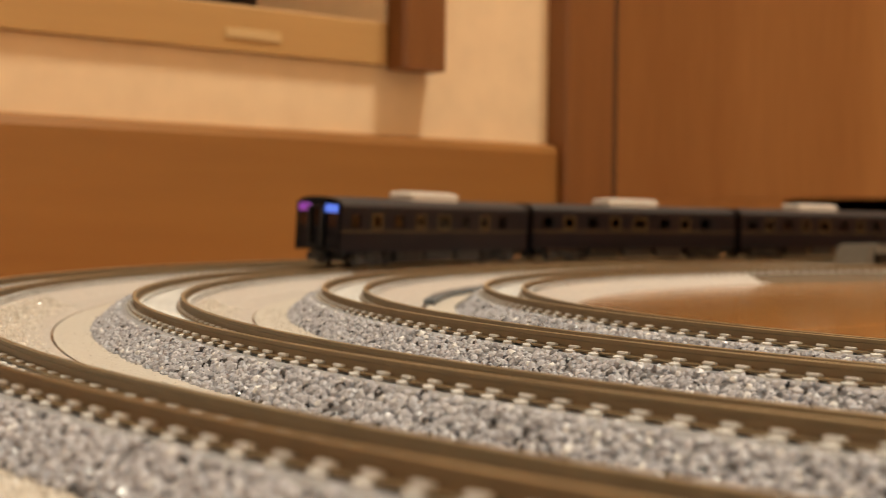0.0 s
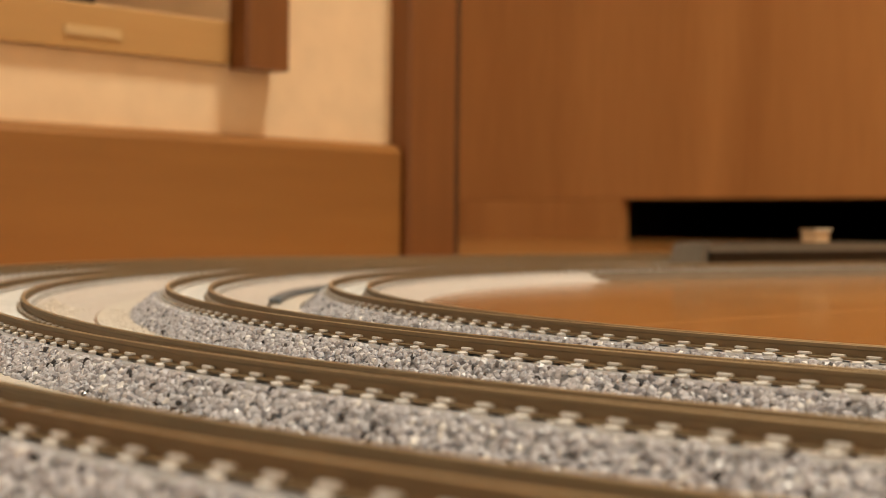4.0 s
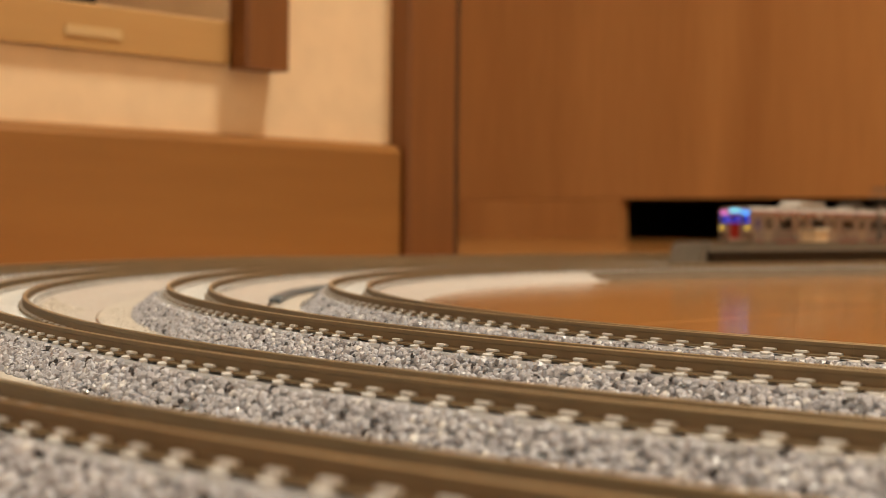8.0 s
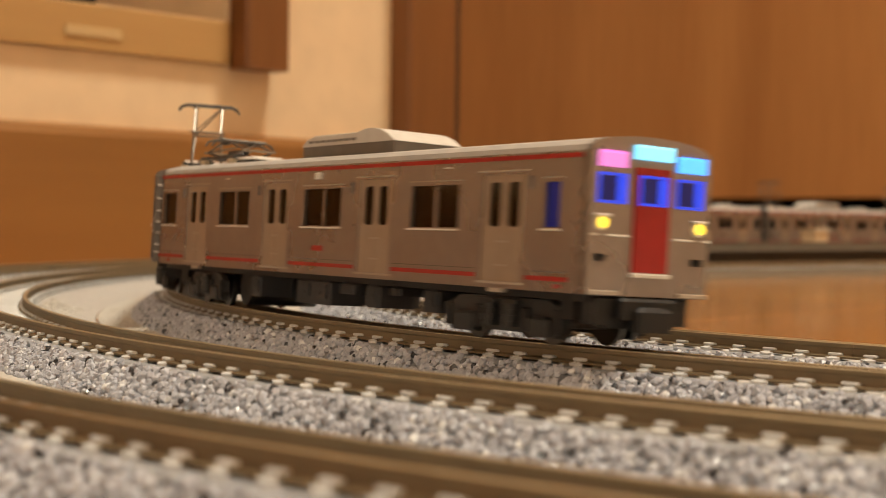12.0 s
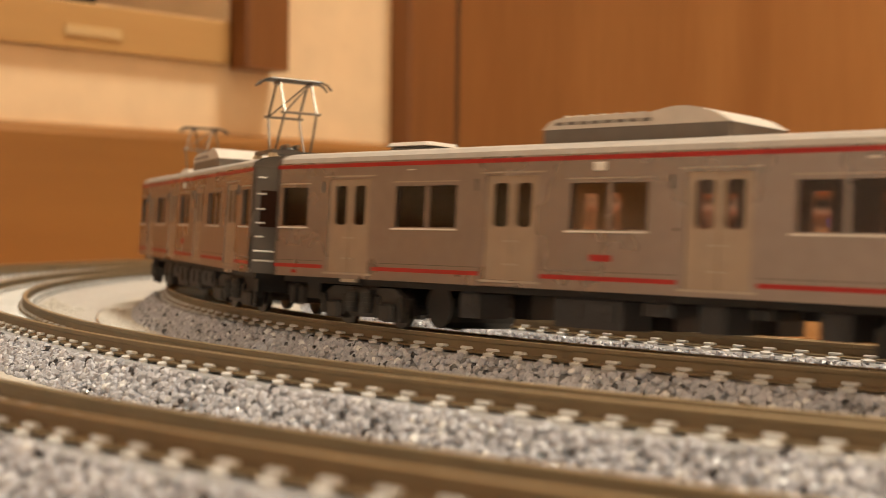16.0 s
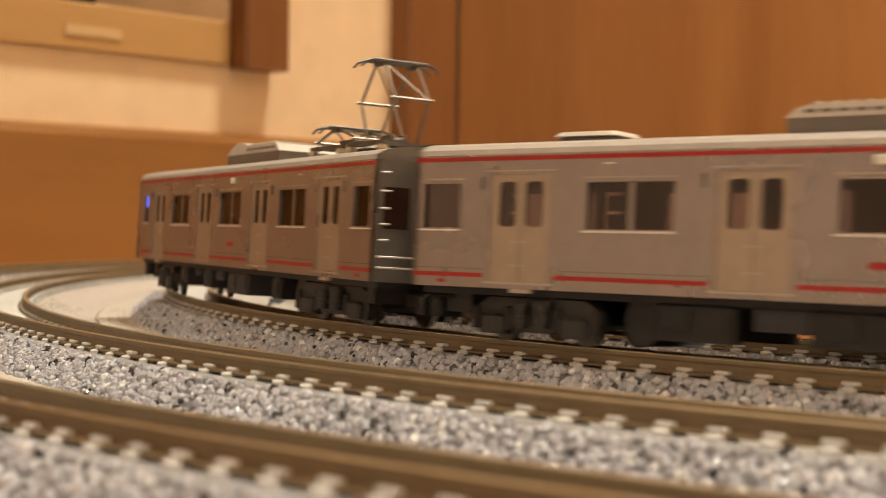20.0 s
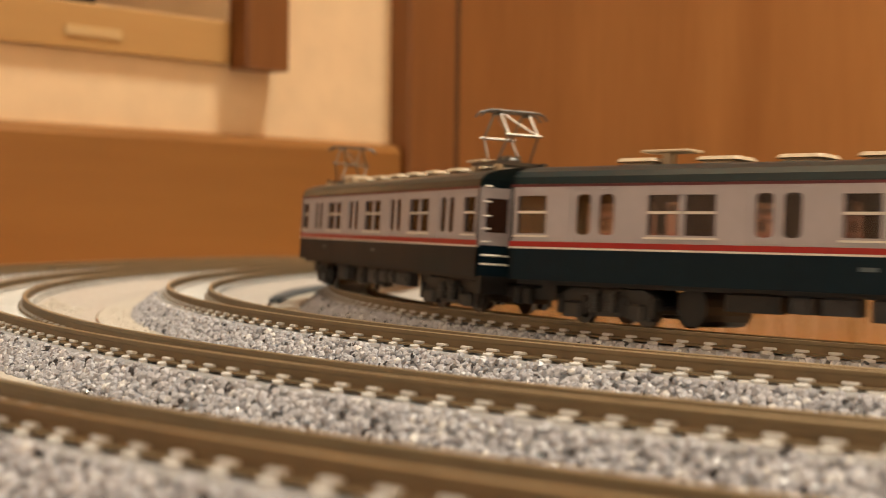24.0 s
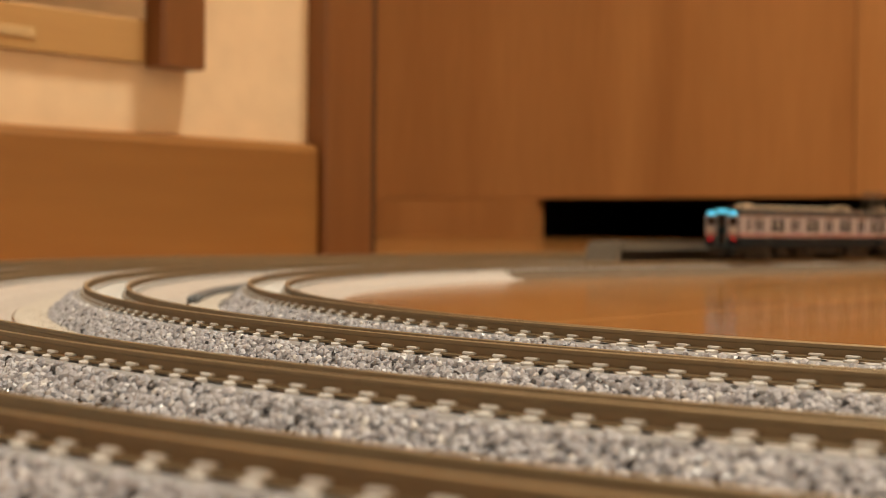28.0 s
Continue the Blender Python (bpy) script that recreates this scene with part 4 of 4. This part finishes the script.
        face = part("cab_face", Shape().prism(section(6.8, 23.8, 26.0), x - 0.8, x + 0.4), M_SILVER, car)
        x += 0.4
        part("front_door", Shape().box(x + 0.02, x + 0.35, -2.7, 2.7, 9.7, 22.2), M_RED_DOOR, face, "red front door")
        part("door_step", Shape().soft_box(x, x + 0.8, -3.0, 3.0, 9.1, 9.6, 0.1), M_WHITE, face)
        part("destination_sign", Shape().soft_box(x, x + 0.55, -3.1, 3.1, 23.2, 24.9, 0.3), G_CYAN, face, "bright cyan lit sign")
        part("destination_sign", Shape().soft_box(x, x + 0.45, 3.8, 8.5, 22.1, 24.0, 0.3), G_BLUE, face, "blue lit sign")
        part("destination_sign", Shape().soft_box(x, x + 0.45, -8.4, -4.1, 22.0, 23.9, 0.3), G_PINK, face, "pink lit sign")
        # Glowing rims, panes and strips stand in for the blue light inside.
        for y0, y1, off in ((-8.3, -3.9, 0.0), (-2.2, 2.2, 0.36), (3.9, 8.3, 0.0)):
            w = part("cab_window", Shape().plate(y0, y1, 17.7, 21.3, [(y0 + 0.3, y1 - 0.3, 18.0, 21.0)], x + off, x + off + 0.15, "x"), G_WIN, face, "window edged with blue light")
            part("cab_pane", Shape().box(x + off - 0.01, x + off + 0.06, y0 + 0.4, y1 - 0.4, 18.05, 20.95), G_WINDARK, w)
            part("lit_side", Shape().box(x + off + 0.07, x + off + 0.1, y0 + 2.9, y1 - 0.35, 18.05, 20.95), G_WIN, w, "glowing strip for the blue light inside")
        for s in (-1, 1):
            hl = part("headlight", Shape().disc(x, s * 7.6, 15.35, 0.62, 0.6, "x", 14), G_HEAD, face, "yellow lit headlight")
            part("headlight_hood", Shape().soft_box(x, x + 0.7, s * 7.6 - 1.1, s * 7.6 + 1.1, 16.1, 16.4, 0.1), M_WHITE, hl)
            part("headlight_ring", Shape().disc(x, s * 7.6, 15.35, 0.95, 0.35, "x", 16), M_WHITE, hl)
            part("handrail", Shape().rod((x + 0.3, s * 3.4, 13.9), (x + 0.3, s * 6.8, 13.9), 0.14).rod((x + 0.3, s * 8.2, 13.9), (x + 0.3, s * 9.3, 13.9), 0.14), M_WHITE, face)
            part("tail_lamp", Shape().soft_box(x, x + 0.4, s * 7.6 - 0.8, s * 7.6 + 0.8, 10.8, 11.5, 0.1).box(x, x + 0.5, s * 7.6 - 0.8, s * 7.6 + 0.8, 11.5, 11.65), M_UNDER, face)
            part("step", Shape().soft_box(x - 0.4, x + 0.6, *sorted((s * 4.6, s * 9.2)), 6.9, 7.4, 0.1), M_TRIM, face)
        part("skirt", Shape().soft_box(x - 3.6, x - 0.6, -7.4, 7.4, 3.3, 6.8, 0.4).soft_box(x - 0.6, x + 1.0, -4.4, 4.4, 4.0, 6.6, 0.4).soft_box(x - 0.6, x + 2.0, -2.2, 2.2, 3.5, 5.6, 0.5).box(x - 2.2, x - 1.0, -5.6, 5.6, 2.9, 3.4), M_UNDER, car, "dark coupler housing")
    return car


def green_car(cab=False):
    label = "dark green and white model railcar" + (" with lit cab end" if cab else " with red band")
    car = thing("green_railcar", label, "model railcar", group="green train")
    wins = side_openings(cab, 12.0, 14.1, 20.2)
    cab_holes = [(56.4, 59.0, 14.0, 20.3)] if cab else []
    for s in (-1, 1):
        y0, y1 = sorted((s * HALF_W, s * (HALF_W - 0.5)))
        low = part("lower_side", Shape().plate(-HALF_L, HALF_L, 6.6, 11.6, [], y0, y1), M_GREEN, car, "deep green lower side")
        holes = [(c - 4.6, c + 4.6, 12.9, 21.2) for c in DOORS]
        side = part("side_wall", Shape().plate(-HALF_L, HALF_L, 11.6, 22.0, wins + cab_holes + holes, y0, y1), M_OFFWHITE, car, "off-white upper side")
        l0, l1 = sorted((s * (HALF_W - 0.62), s * (HALF_W - 0.85)))
        slots = [(c + o, c + o + 2.9, 14.0, 20.4) for c in DOORS for o in (-3.7, 0.8)]
        part("lining", Shape().plate(-HALF_L + 1, HALF_L - 1, 7.0, 22.0, wins + cab_holes + slots, l0, l1), M_LINING, side, "dark brown inner lining")
        a, b = sorted((s * (HALF_W + 0.01), s * (HALF_W + 0.07)))
        part("red_band", Shape().box(-HALF_L, HALF_L, a, b, 11.95, 12.8), M_RED, side)
        part("white_line", Shape().box(-HALF_L, HALF_L, a, b, 11.65, 11.9), M_WHITE, side)
        part("maroon_line", Shape().box(-HALF_L, HALF_L, a, b, 21.6, 22.02), M_MAROON, side)
        for c in DOORS:
            d0, d1 = sorted((s * (HALF_W - 0.18), s * (HALF_W - 0.5)))
            panes = [(c - 3.7, c - 0.8, 14.0, 20.4), (c + 0.8, c + 3.7, 14.0, 20.4)]
            leaf = part("door", rounded_hole(rounded_hole(Shape().plate(c - 4.6, c - 0.05, 12.9, 21.2, [panes[0]], d0, d1).plate(c + 0.05, c + 4.6, 12.9, 21.2, [panes[1]], d0, d1), panes[0][0], panes[0][1], d0, d1, 14.0, 20.4, 0.8), panes[1][0], panes[1][1], d0, d1, 14.0, 20.4, 0.8), M_OFFWHITE, side)
            g0, g1 = sorted((s * (HALF_W - 0.36), s * (HALF_W - 0.44)))
            gl = Shape()
            for p in panes:
                gl.box(p[0], p[1], g0, g1, p[2], p[3])
            part("door_pane", gl, M_PANE, leaf)
        for (u0, u1, w0, w1) in wins + cab_holes:
            a2, b2 = sorted((s * (HALF_W - 0.35), s * (HALF_W + 0.08)))
            fr, bars = Shape().plate(u0 - 0.3, u1 + 0.3, w0 - 0.3, w1 + 0.3, [(u0, u1, w0, w1)], a2, b2), Shape()
            mid, mz = (u0 + u1) / 2, w0 + 0.56 * (w1 - w0)
            c0, c1 = sorted((s * (HALF_W - 0.35), s * (HALF_W - 0.05)))
            if u1 - u0 > 5:
                bars.box(u0, u1, c0, c1, mz - 0.2, mz + 0.2)
            if u1 - u0 > 8:
                fr.box(mid - 0.5, mid + 0.5, c0, c1, w0, w1)
            wf = part("window", fr, M_OFFWHITE, side, "pale framed sash window")
            if bars.v:
                part("sash_bar", bars, M_WHITE, wf)
            g0, g1 = sorted((s * (HALF_W - 0.36), s * (HALF_W - 0.44)))
            part("pane", Shape().box(u0, u1, g0, g1, w0, w1), M_PANE, wf)
            s0, s1 = sorted((s * HALF_W, s * (HALF_W + 0.4)))
            part("sill", Shape().box(u0 - 0.5, u1 + 0.5, s0, s1, w0 - 0.6, w0 - 0.3), M_WHITE, wf)
        for u in (-2, 40):
            part("number_plate", Shape().box(u - 1.4, u + 1.4, a, b, 9.6, 10.2), M_BLUEGREY, low, "small unreadable number bar")
    part("roof", Shape().prism(section(22.04, 22.2, 25.6), -HALF_L, HALF_L), M_GREEN_ROOF, car, "glossy dark green roof")
    part("interior", Shape().box(-63.6, 63.6, -8.5, 8.5, 7.4, 8.6).box(-63, 63, 6.0, 8.4, 8.6, 12.4).box(-63, 63, -8.4, -6.0, 8.6, 12.4), M_INSIDE, car, "brown moulded seats")
    vent = Shape().soft_box(-2.9, 2.9, -2.4, 2.4, 24.8, 26.0, 0.3).soft_box(-3.9, 3.9, -3.0, 3.0, 26.0, 26.6, 0.55).mesh("ventilator", M_VENT)
    for x in (-46, -31, -17, -4, 9, 22, 35):
        part("ventilator", vent, M_VENT, car, at=pose(x * MM, 0, 0))
    part("roof_board", Shape().soft_box(-45.5, -36.5, -2.0, 2.0, 27.5, 27.9, 0.15).box(-42.2, -40.6, -0.8, 0.8, 25.0, 27.5), M_VENT, car, "pale board on a short post")
    part("antenna_box", Shape().soft_box(44, 52, -2.6, 2.6, 24.8, 27.4, 0.4), M_VENT, car)
    add_underfloor(car, ((-25, -16, 3.2), (-14.5, -11, 3.4), (-9.5, -4, 3.4), (-2, 5, 2.8), (8, 13, 2.4), (22, 30, 2.8)), 5)
    add_bogies(car)
    add_end(car, -1, 22.2, 25.6, M_GREEN, M_UNDER, M_OFFWHITE)
    if not cab:
        add_end(car, 1, 22.2, 25.6, M_GREEN, M_UNDER, M_OFFWHITE)
    else:
        x = HALF_L
        face = part("cab_face", Shape().prism(section(6.6, 22.2, 25.6), x - 0.8, x + 0.4), M_GREEN, car)
        x += 0.4
        part("face_panel", Shape().box(x + 0.01, x + 0.15, -9.3, -2.6, 11.8, 21.6).box(x + 0.01, x + 0.15, 2.6, 9.3, 11.8, 21.6), M_OFFWHITE, face, "off-white upper face")
        part("red_band", Shape().box(x + 0.14, x + 0.22, -9.35, -2.9, 11.95, 12.8).box(x + 0.14, x + 0.22, 2.9, 9.35, 11.95, 12.8), M_RED, face)
        part("white_line", Shape().box(x + 0.14, x + 0.22, -9.35, -2.9, 11.65, 11.9).box(x + 0.14, x + 0.22, 2.9, 9.35, 11.65, 11.9), M_WHITE, face)
        door = part("gangway_door", Shape().box(x, x + 0.9, -3.0, -2.1, 7.4, 22.0).box(x, x + 0.9, 2.1, 3.0, 7.4, 22.0).box(x, x + 0.9, -3.0, 3.0, 22.0, 22.6).box(x, x + 1.0, -3.0, 3.0, 6.9, 7.5), M_BLUEGREY, face, "blue-grey gangway door frame")
        part("kick_plate", Shape().box(x + 0.1, x + 0.3, -2.1, 2.1, 7.5, 12.6), M_PANE_DARK, door)
        for y0, y1 in ((-8.2, -4.0), (4.0, 8.2)):
            part("cab_window", Shape().soft_box(x + 0.1, x + 0.3, y0, y1, 16.9, 20.9, 0.05), M_PANE_DARK, face)
        part("cab_window", Shape().box(x + 0.1, x + 0.3, -1.8, 1.8, 16.6, 20.6), M_PANE_DARK, face)
        part("destination_sign", Shape().soft_box(x, x + 0.5, -3.2, 3.2, 22.9, 24.6, 0.3), G_GREEN, face, "pale cyan lit sign")
        part("destination_sign", Shape().soft_box(x, x + 0.45, 4.0, 8.2, 21.8, 23.7, 0.3), G_GREEN, face, "pale cyan lit sign")
        part("destination_sign", Shape().soft_box(x, x + 0.45, -8.2, -4.0, 21.8, 23.7, 0.3), G_GREEN, face, "pale cyan lit sign")
        for s in (-1, 1):
            part("headlight", Shape().disc(x, s * 6.4, 14.7, 0.95, 0.8, "x", 14), M_WHITE, face, "unlit round headlight")
            part("tail_light", Shape().soft_box(x, x + 0.5, s * 6.5 - 0.6, s * 6.5 + 0.6, 9.8, 10.7, 0.2), G_TAIL, face, "glowing red tail light")
            part("step", Shape().soft_box(x - 0.3, x + 0.6, *sorted((s * 4.2, s * 8.6)), 6.3, 6.8, 0.1), M_BLUEGREY, face)
        part("skirt", Shape().box(x - 4, x - 0.6, -7.5, 7.5, 2.8, 6.6).soft_box(x - 0.6, x + 2.0, -2.6, 2.6, 2.8, 5.2, 0.5), M_UNDER, car, "dark coupler housing")
    return car


def dark_car(cab=False):
    label = "blackish navy model railcar with pale cooler" + (" and glowing end lamps" if cab else "")
    car = thing("dark_railcar", label, "model railcar", group="dark train")
    wins = [(c - 3.0, c + 3.0, 14.0, 18.4) for c in (-57, -44, -30, -16, 16, 30, 44)] + [(-4, 4, 14.0, 18.4)]
    for s in (-1, 1):
        y0, y1 = sorted((s * HALF_W, s * (HALF_W - 0.5)))
        side = part("side_wall", Shape().plate(-HALF_L, HALF_L, 5.6, 21.0, wins, y0, y1), M_NAVY, car)
        for k, (u0, u1, w0, w1) in enumerate(wins):
            a, b = sorted((s * (HALF_W - 0.3), s * (HALF_W + 0.06)))
            wf = part("window", Shape().plate(u0 - 0.4, u1 + 0.4, w0 - 0.4, w1 + 0.4, [(u0, u1, w0, w1)], a, b), M_GOLD if k % 2 else M_NAVY, side)
            g0, g1 = sorted((s * (HALF_W - 0.36), s * (HALF_W - 0.44)))
            part("pane", Shape().box(u0, u1, g0, g1, w0, w1), M_PANE, wf)
        a, b = sorted((s * (HALF_W + 0.01), s * (HALF_W + 0.07)))
        part("gold_line", Shape().box(-HALF_L, HALF_L, a, b, 12.6, 12.9), M_GOLD, side)
    part("roof", Shape().prism(section(21.0, 21.1, 24.2), -HALF_L, HALF_L), M_UNDER2, car)
    part("interior", Shape().box(-64.6, 64.6, -8.6, 8.6, 6.5, 12.5), M_UNDER, car)
    cooler = part("air_conditioner", Shape().soft_box(-16, 16, -5.6, 5.6, 23.6, 26.8, 0.8), M_AC, car, "pale roof air conditioner")
    part("cover", Shape().soft_box(-12, 12, -3.8, 3.8, 26.7, 27.2, 0.2), M_ROOF, cooler)
    add_underfloor(car, ((-30, -12, 1.6), (-9, 8, 1.8), (12, 29, 1.6)), 8)
    add_bogies(car)
    add_end(car, 1, 21.1, 24.2, M_NAVY, M_UNDER)
    add_end(car, -1, 21.1, 24.2, M_NAVY, M_UNDER)
    if cab:
        x = -HALF_L
        for s, m in ((1, G_PURPLE), (-1, G_LBLUE)):
            part("end_lamp", Shape().soft_box(x - 0.9, x - 0.1, *sorted((s * 3.0, s * 8.2)), 19.0, 21.6, 0.3), m, car, "softly glowing end lamp")
    return car


# ---------------------------------------------------------------- trains
def smooth(table, t):
    """A value that glides through a table of (seconds, value)."""
    n = len(table)
    k = max(i for i in range(n - 1) if table[i][0] <= t or i == 0)
    (t1, v1), (t2, v2) = table[k], table[k + 1]

    def slope(i):
        a, b = table[max(i - 1, 0)], table[min(i + 1, n - 1)]
        return (b[1] - a[1]) / (b[0] - a[0])

    h = t2 - t1
    u = min(max((t - t1) / h, 0), 1)
    m1, m2 = slope(k) * h, slope(k + 1) * h
    return (2 * u ** 3 - 3 * u ** 2 + 1) * v1 + (u ** 3 - 2 * u ** 2 + u) * m1 + (3 * u ** 2 - 2 * u ** 3) * v2 + (u ** 3 - u ** 2) * m2


SILVER_NOSE = [(0, 2496), (4, 1832), (7, 1321), (8, 1171), (9, 1013.5), (10, 847), (11, 668), (12, 502.5), (14.5, 112), (15, 37.4), (15.5, -34.3), (17, -250.9), (18.5, -471.2), (20, -689.8), (21, -840.8), (24, -1285), (28, -1880)]
GREEN_TAIL = [(0, -1232), (11, -1232), (12, -1229), (14, -1147), (16, -912), (17, -752), (19, -432), (21, -113), (21.5, -33), (24, 364), (24.5, 438.5), (25, 514), (25.5, 606), (26, 704), (26.5, 779), (27, 864), (27.5, 941), (28, 1021)]
DARK_TAIL = [(0, 939.5), (0.5, 1044.5), (1, 1144.5), (1.5, 1241.5), (2, 1331.5), (2.5, 1425), (3, 1517.5), (4, 1705), (5, 1885), (6.5, 2112), (8, 2282), (10, 2417), (12, 2467), (14, 2472), (28, 2472)]

silver_mid, silver_motor, silver_cab, silver_tail = silver_car(), silver_car(under=DENSE), silver_car(True), silver_car(True, True)
silver_train = []
for i in range(10):
    if i in (0, 9):
        c = silver_cab if i == 0 else silver_tail
        if i == 0:
            add_pantograph(c, -52, False)
    else:
        c = copy_thing(silver_motor if i in (2, 5, 8) else silver_mid, Matrix())
    silver_train.append(c)
for o in [o for c in (silver_mid, silver_motor) for o in (c, *c.children_recursive)][::-1]:
    bpy.data.objects.remove(o)
for i in (1, 5, 6, 8):
    add_pantograph(silver_train[i], 49.5, True)
for i in (2, 3, 4, 7):
    add_roof_vent(silver_train[i], 50.0)
add_pantograph(silver_train[8], 33, False)
add_pantograph(silver_train[9], -49, True)
add_pantograph(silver_train[9], -33, False)

green_mid, green_cab = green_car(), green_car(True)
green_train = [green_cab]
for i in range(6):
    green_train.append(green_mid if i == 0 else copy_thing(green_mid, Matrix()))
green_train.append(copy_thing(green_cab, Matrix()))
for i in (1, 2, 5):
    add_pantograph(green_train[i], -54, True, 35.8, 25.6)

dark_cab, dark_mid = dark_car(True), dark_car()
dark_train = [dark_cab, dark_mid] + [copy_thing(dark_mid, Matrix()) for _ in range(4)]


def loop_pose(loop, s, ahead, flip):
    """The pose of a car whose middle is at s; ahead is +1 or -1 along s, flip turns it end for end."""
    R, dz = LOOPS[loop]
    xa, ya, ha, ca = on_loop(R, s + ahead * BOGIE)
    xb, yb, hb, cb = on_loop(R, s - ahead * BOGIE)
    turn = math.atan2(ya - yb, xa - xb) + (math.pi if flip else 0)
    lean = math.radians(CAR_LEAN) * (ca + cb) / 2 * ahead * (-1 if flip else 1)
    m = Matrix.Translation(((xa + xb) / 2 * MM, (ya + yb) / 2 * MM, (RAIL_TOP + dz) * MM)) @ Matrix.Rotation(turn, 4, "Z") @ Matrix.Rotation(lean, 4, "X")
    return m, turn


def bogie_turn(loop, s, ahead, flip, turn):
    R = LOOPS[loop][0]
    h = on_loop(R, s)[2] + (0 if ahead > 0 else math.pi) + (math.pi if flip else 0)
    d = h - turn
    return math.degrees(math.atan2(math.sin(d), math.cos(d)))


def run(cars, loop, table, ahead, side, pitch):
    """Keys a train. table gives s of its end car's outer end; side: +1 if the other cars lie at higher s."""
    for i, car in enumerate(cars):
        flip = (i == len(cars) - 1 and loop == "C") or (loop == "D" and i == 0)
        rows, front, rear = [], [], []
        for k in range(141):
            t = k * 0.2
            s = smooth(table, t) + side * (pitch / 2 + i * pitch)
            m, turn = loop_pose(loop, s, ahead, flip)
            rows.append((t, m))
            if k % 2 == 0:
                f = -1 if flip else 1
                front.append((t, pose(BOGIE * MM, 0, 0, 0, 0, bogie_turn(loop, s + f * ahead * BOGIE, ahead, flip, turn))))
                rear.append((t, pose(-BOGIE * MM, 0, 0, 0, 0, bogie_turn(loop, s - f * ahead * BOGIE, ahead, flip, turn))))
        walk(car, rows)
        for b in [o for o in car.children if o.name.startswith("bogie")]:
            walk(b, front if b.matrix_basis.translation.x > 0 else rear)


def motions():
    run(silver_train, "C", SILVER_NOSE, -1, 1, 136.8)
    run(green_train, "D", GREEN_TAIL, 1, 1, 136.0)
    run(dark_train, "B", DARK_TAIL, 1, 1, 136.0)


# ---------------------------------------------------------------- platform between the tracks
platform = thing("station_platform", "narrow grey model station platform between the tracks", "platform", (0, 0.2935, 0))
part("slab", Shape().soft_box(105, 760, -9.5, 9.5, 10.8, 14.9, 0.3), M_PLAT_TOP, platform)
# Near-black base paints the shade below the platform slab.
part("base_wall", Shape().box(109, 756, -7.6, 7.6, 0.2, 10.8), M_UNDER, platform, "base coloured near-black for the shade under the slab")
part("end_ramp", Shape().prism([(97, 0.2), (105, 0.2), (105, 13.8), (102, 13.8)], -8.5, 8.5, "y"), M_PLAT, platform)
edge_mesh = Shape().soft_box(0, 29.6, -9.8, -8.4, 14.9, 15.3, 0.1).mesh("edge_stone", M_PLAT)
for k in range(21):
    part("edge_stone", edge_mesh, M_PLAT, platform, at=pose((106 + k * 30) * MM, 0, 0))
hut = thing("platform_hut", "small cream plastic hut on the platform", "hut", (0.2156, 0.2935, 0.0149))
part("hut_wall", Shape().soft_box(-7, 7, -4, 4, 0, 6.2, 0.3), M_CREAM, hut)
part("hut_roof", Shape().prism([(-5, 6.2), (5, 6.2), (4.2, 7.0), (-4.2, 7.0)], -8, 8), M_VENT, hut)

motions()
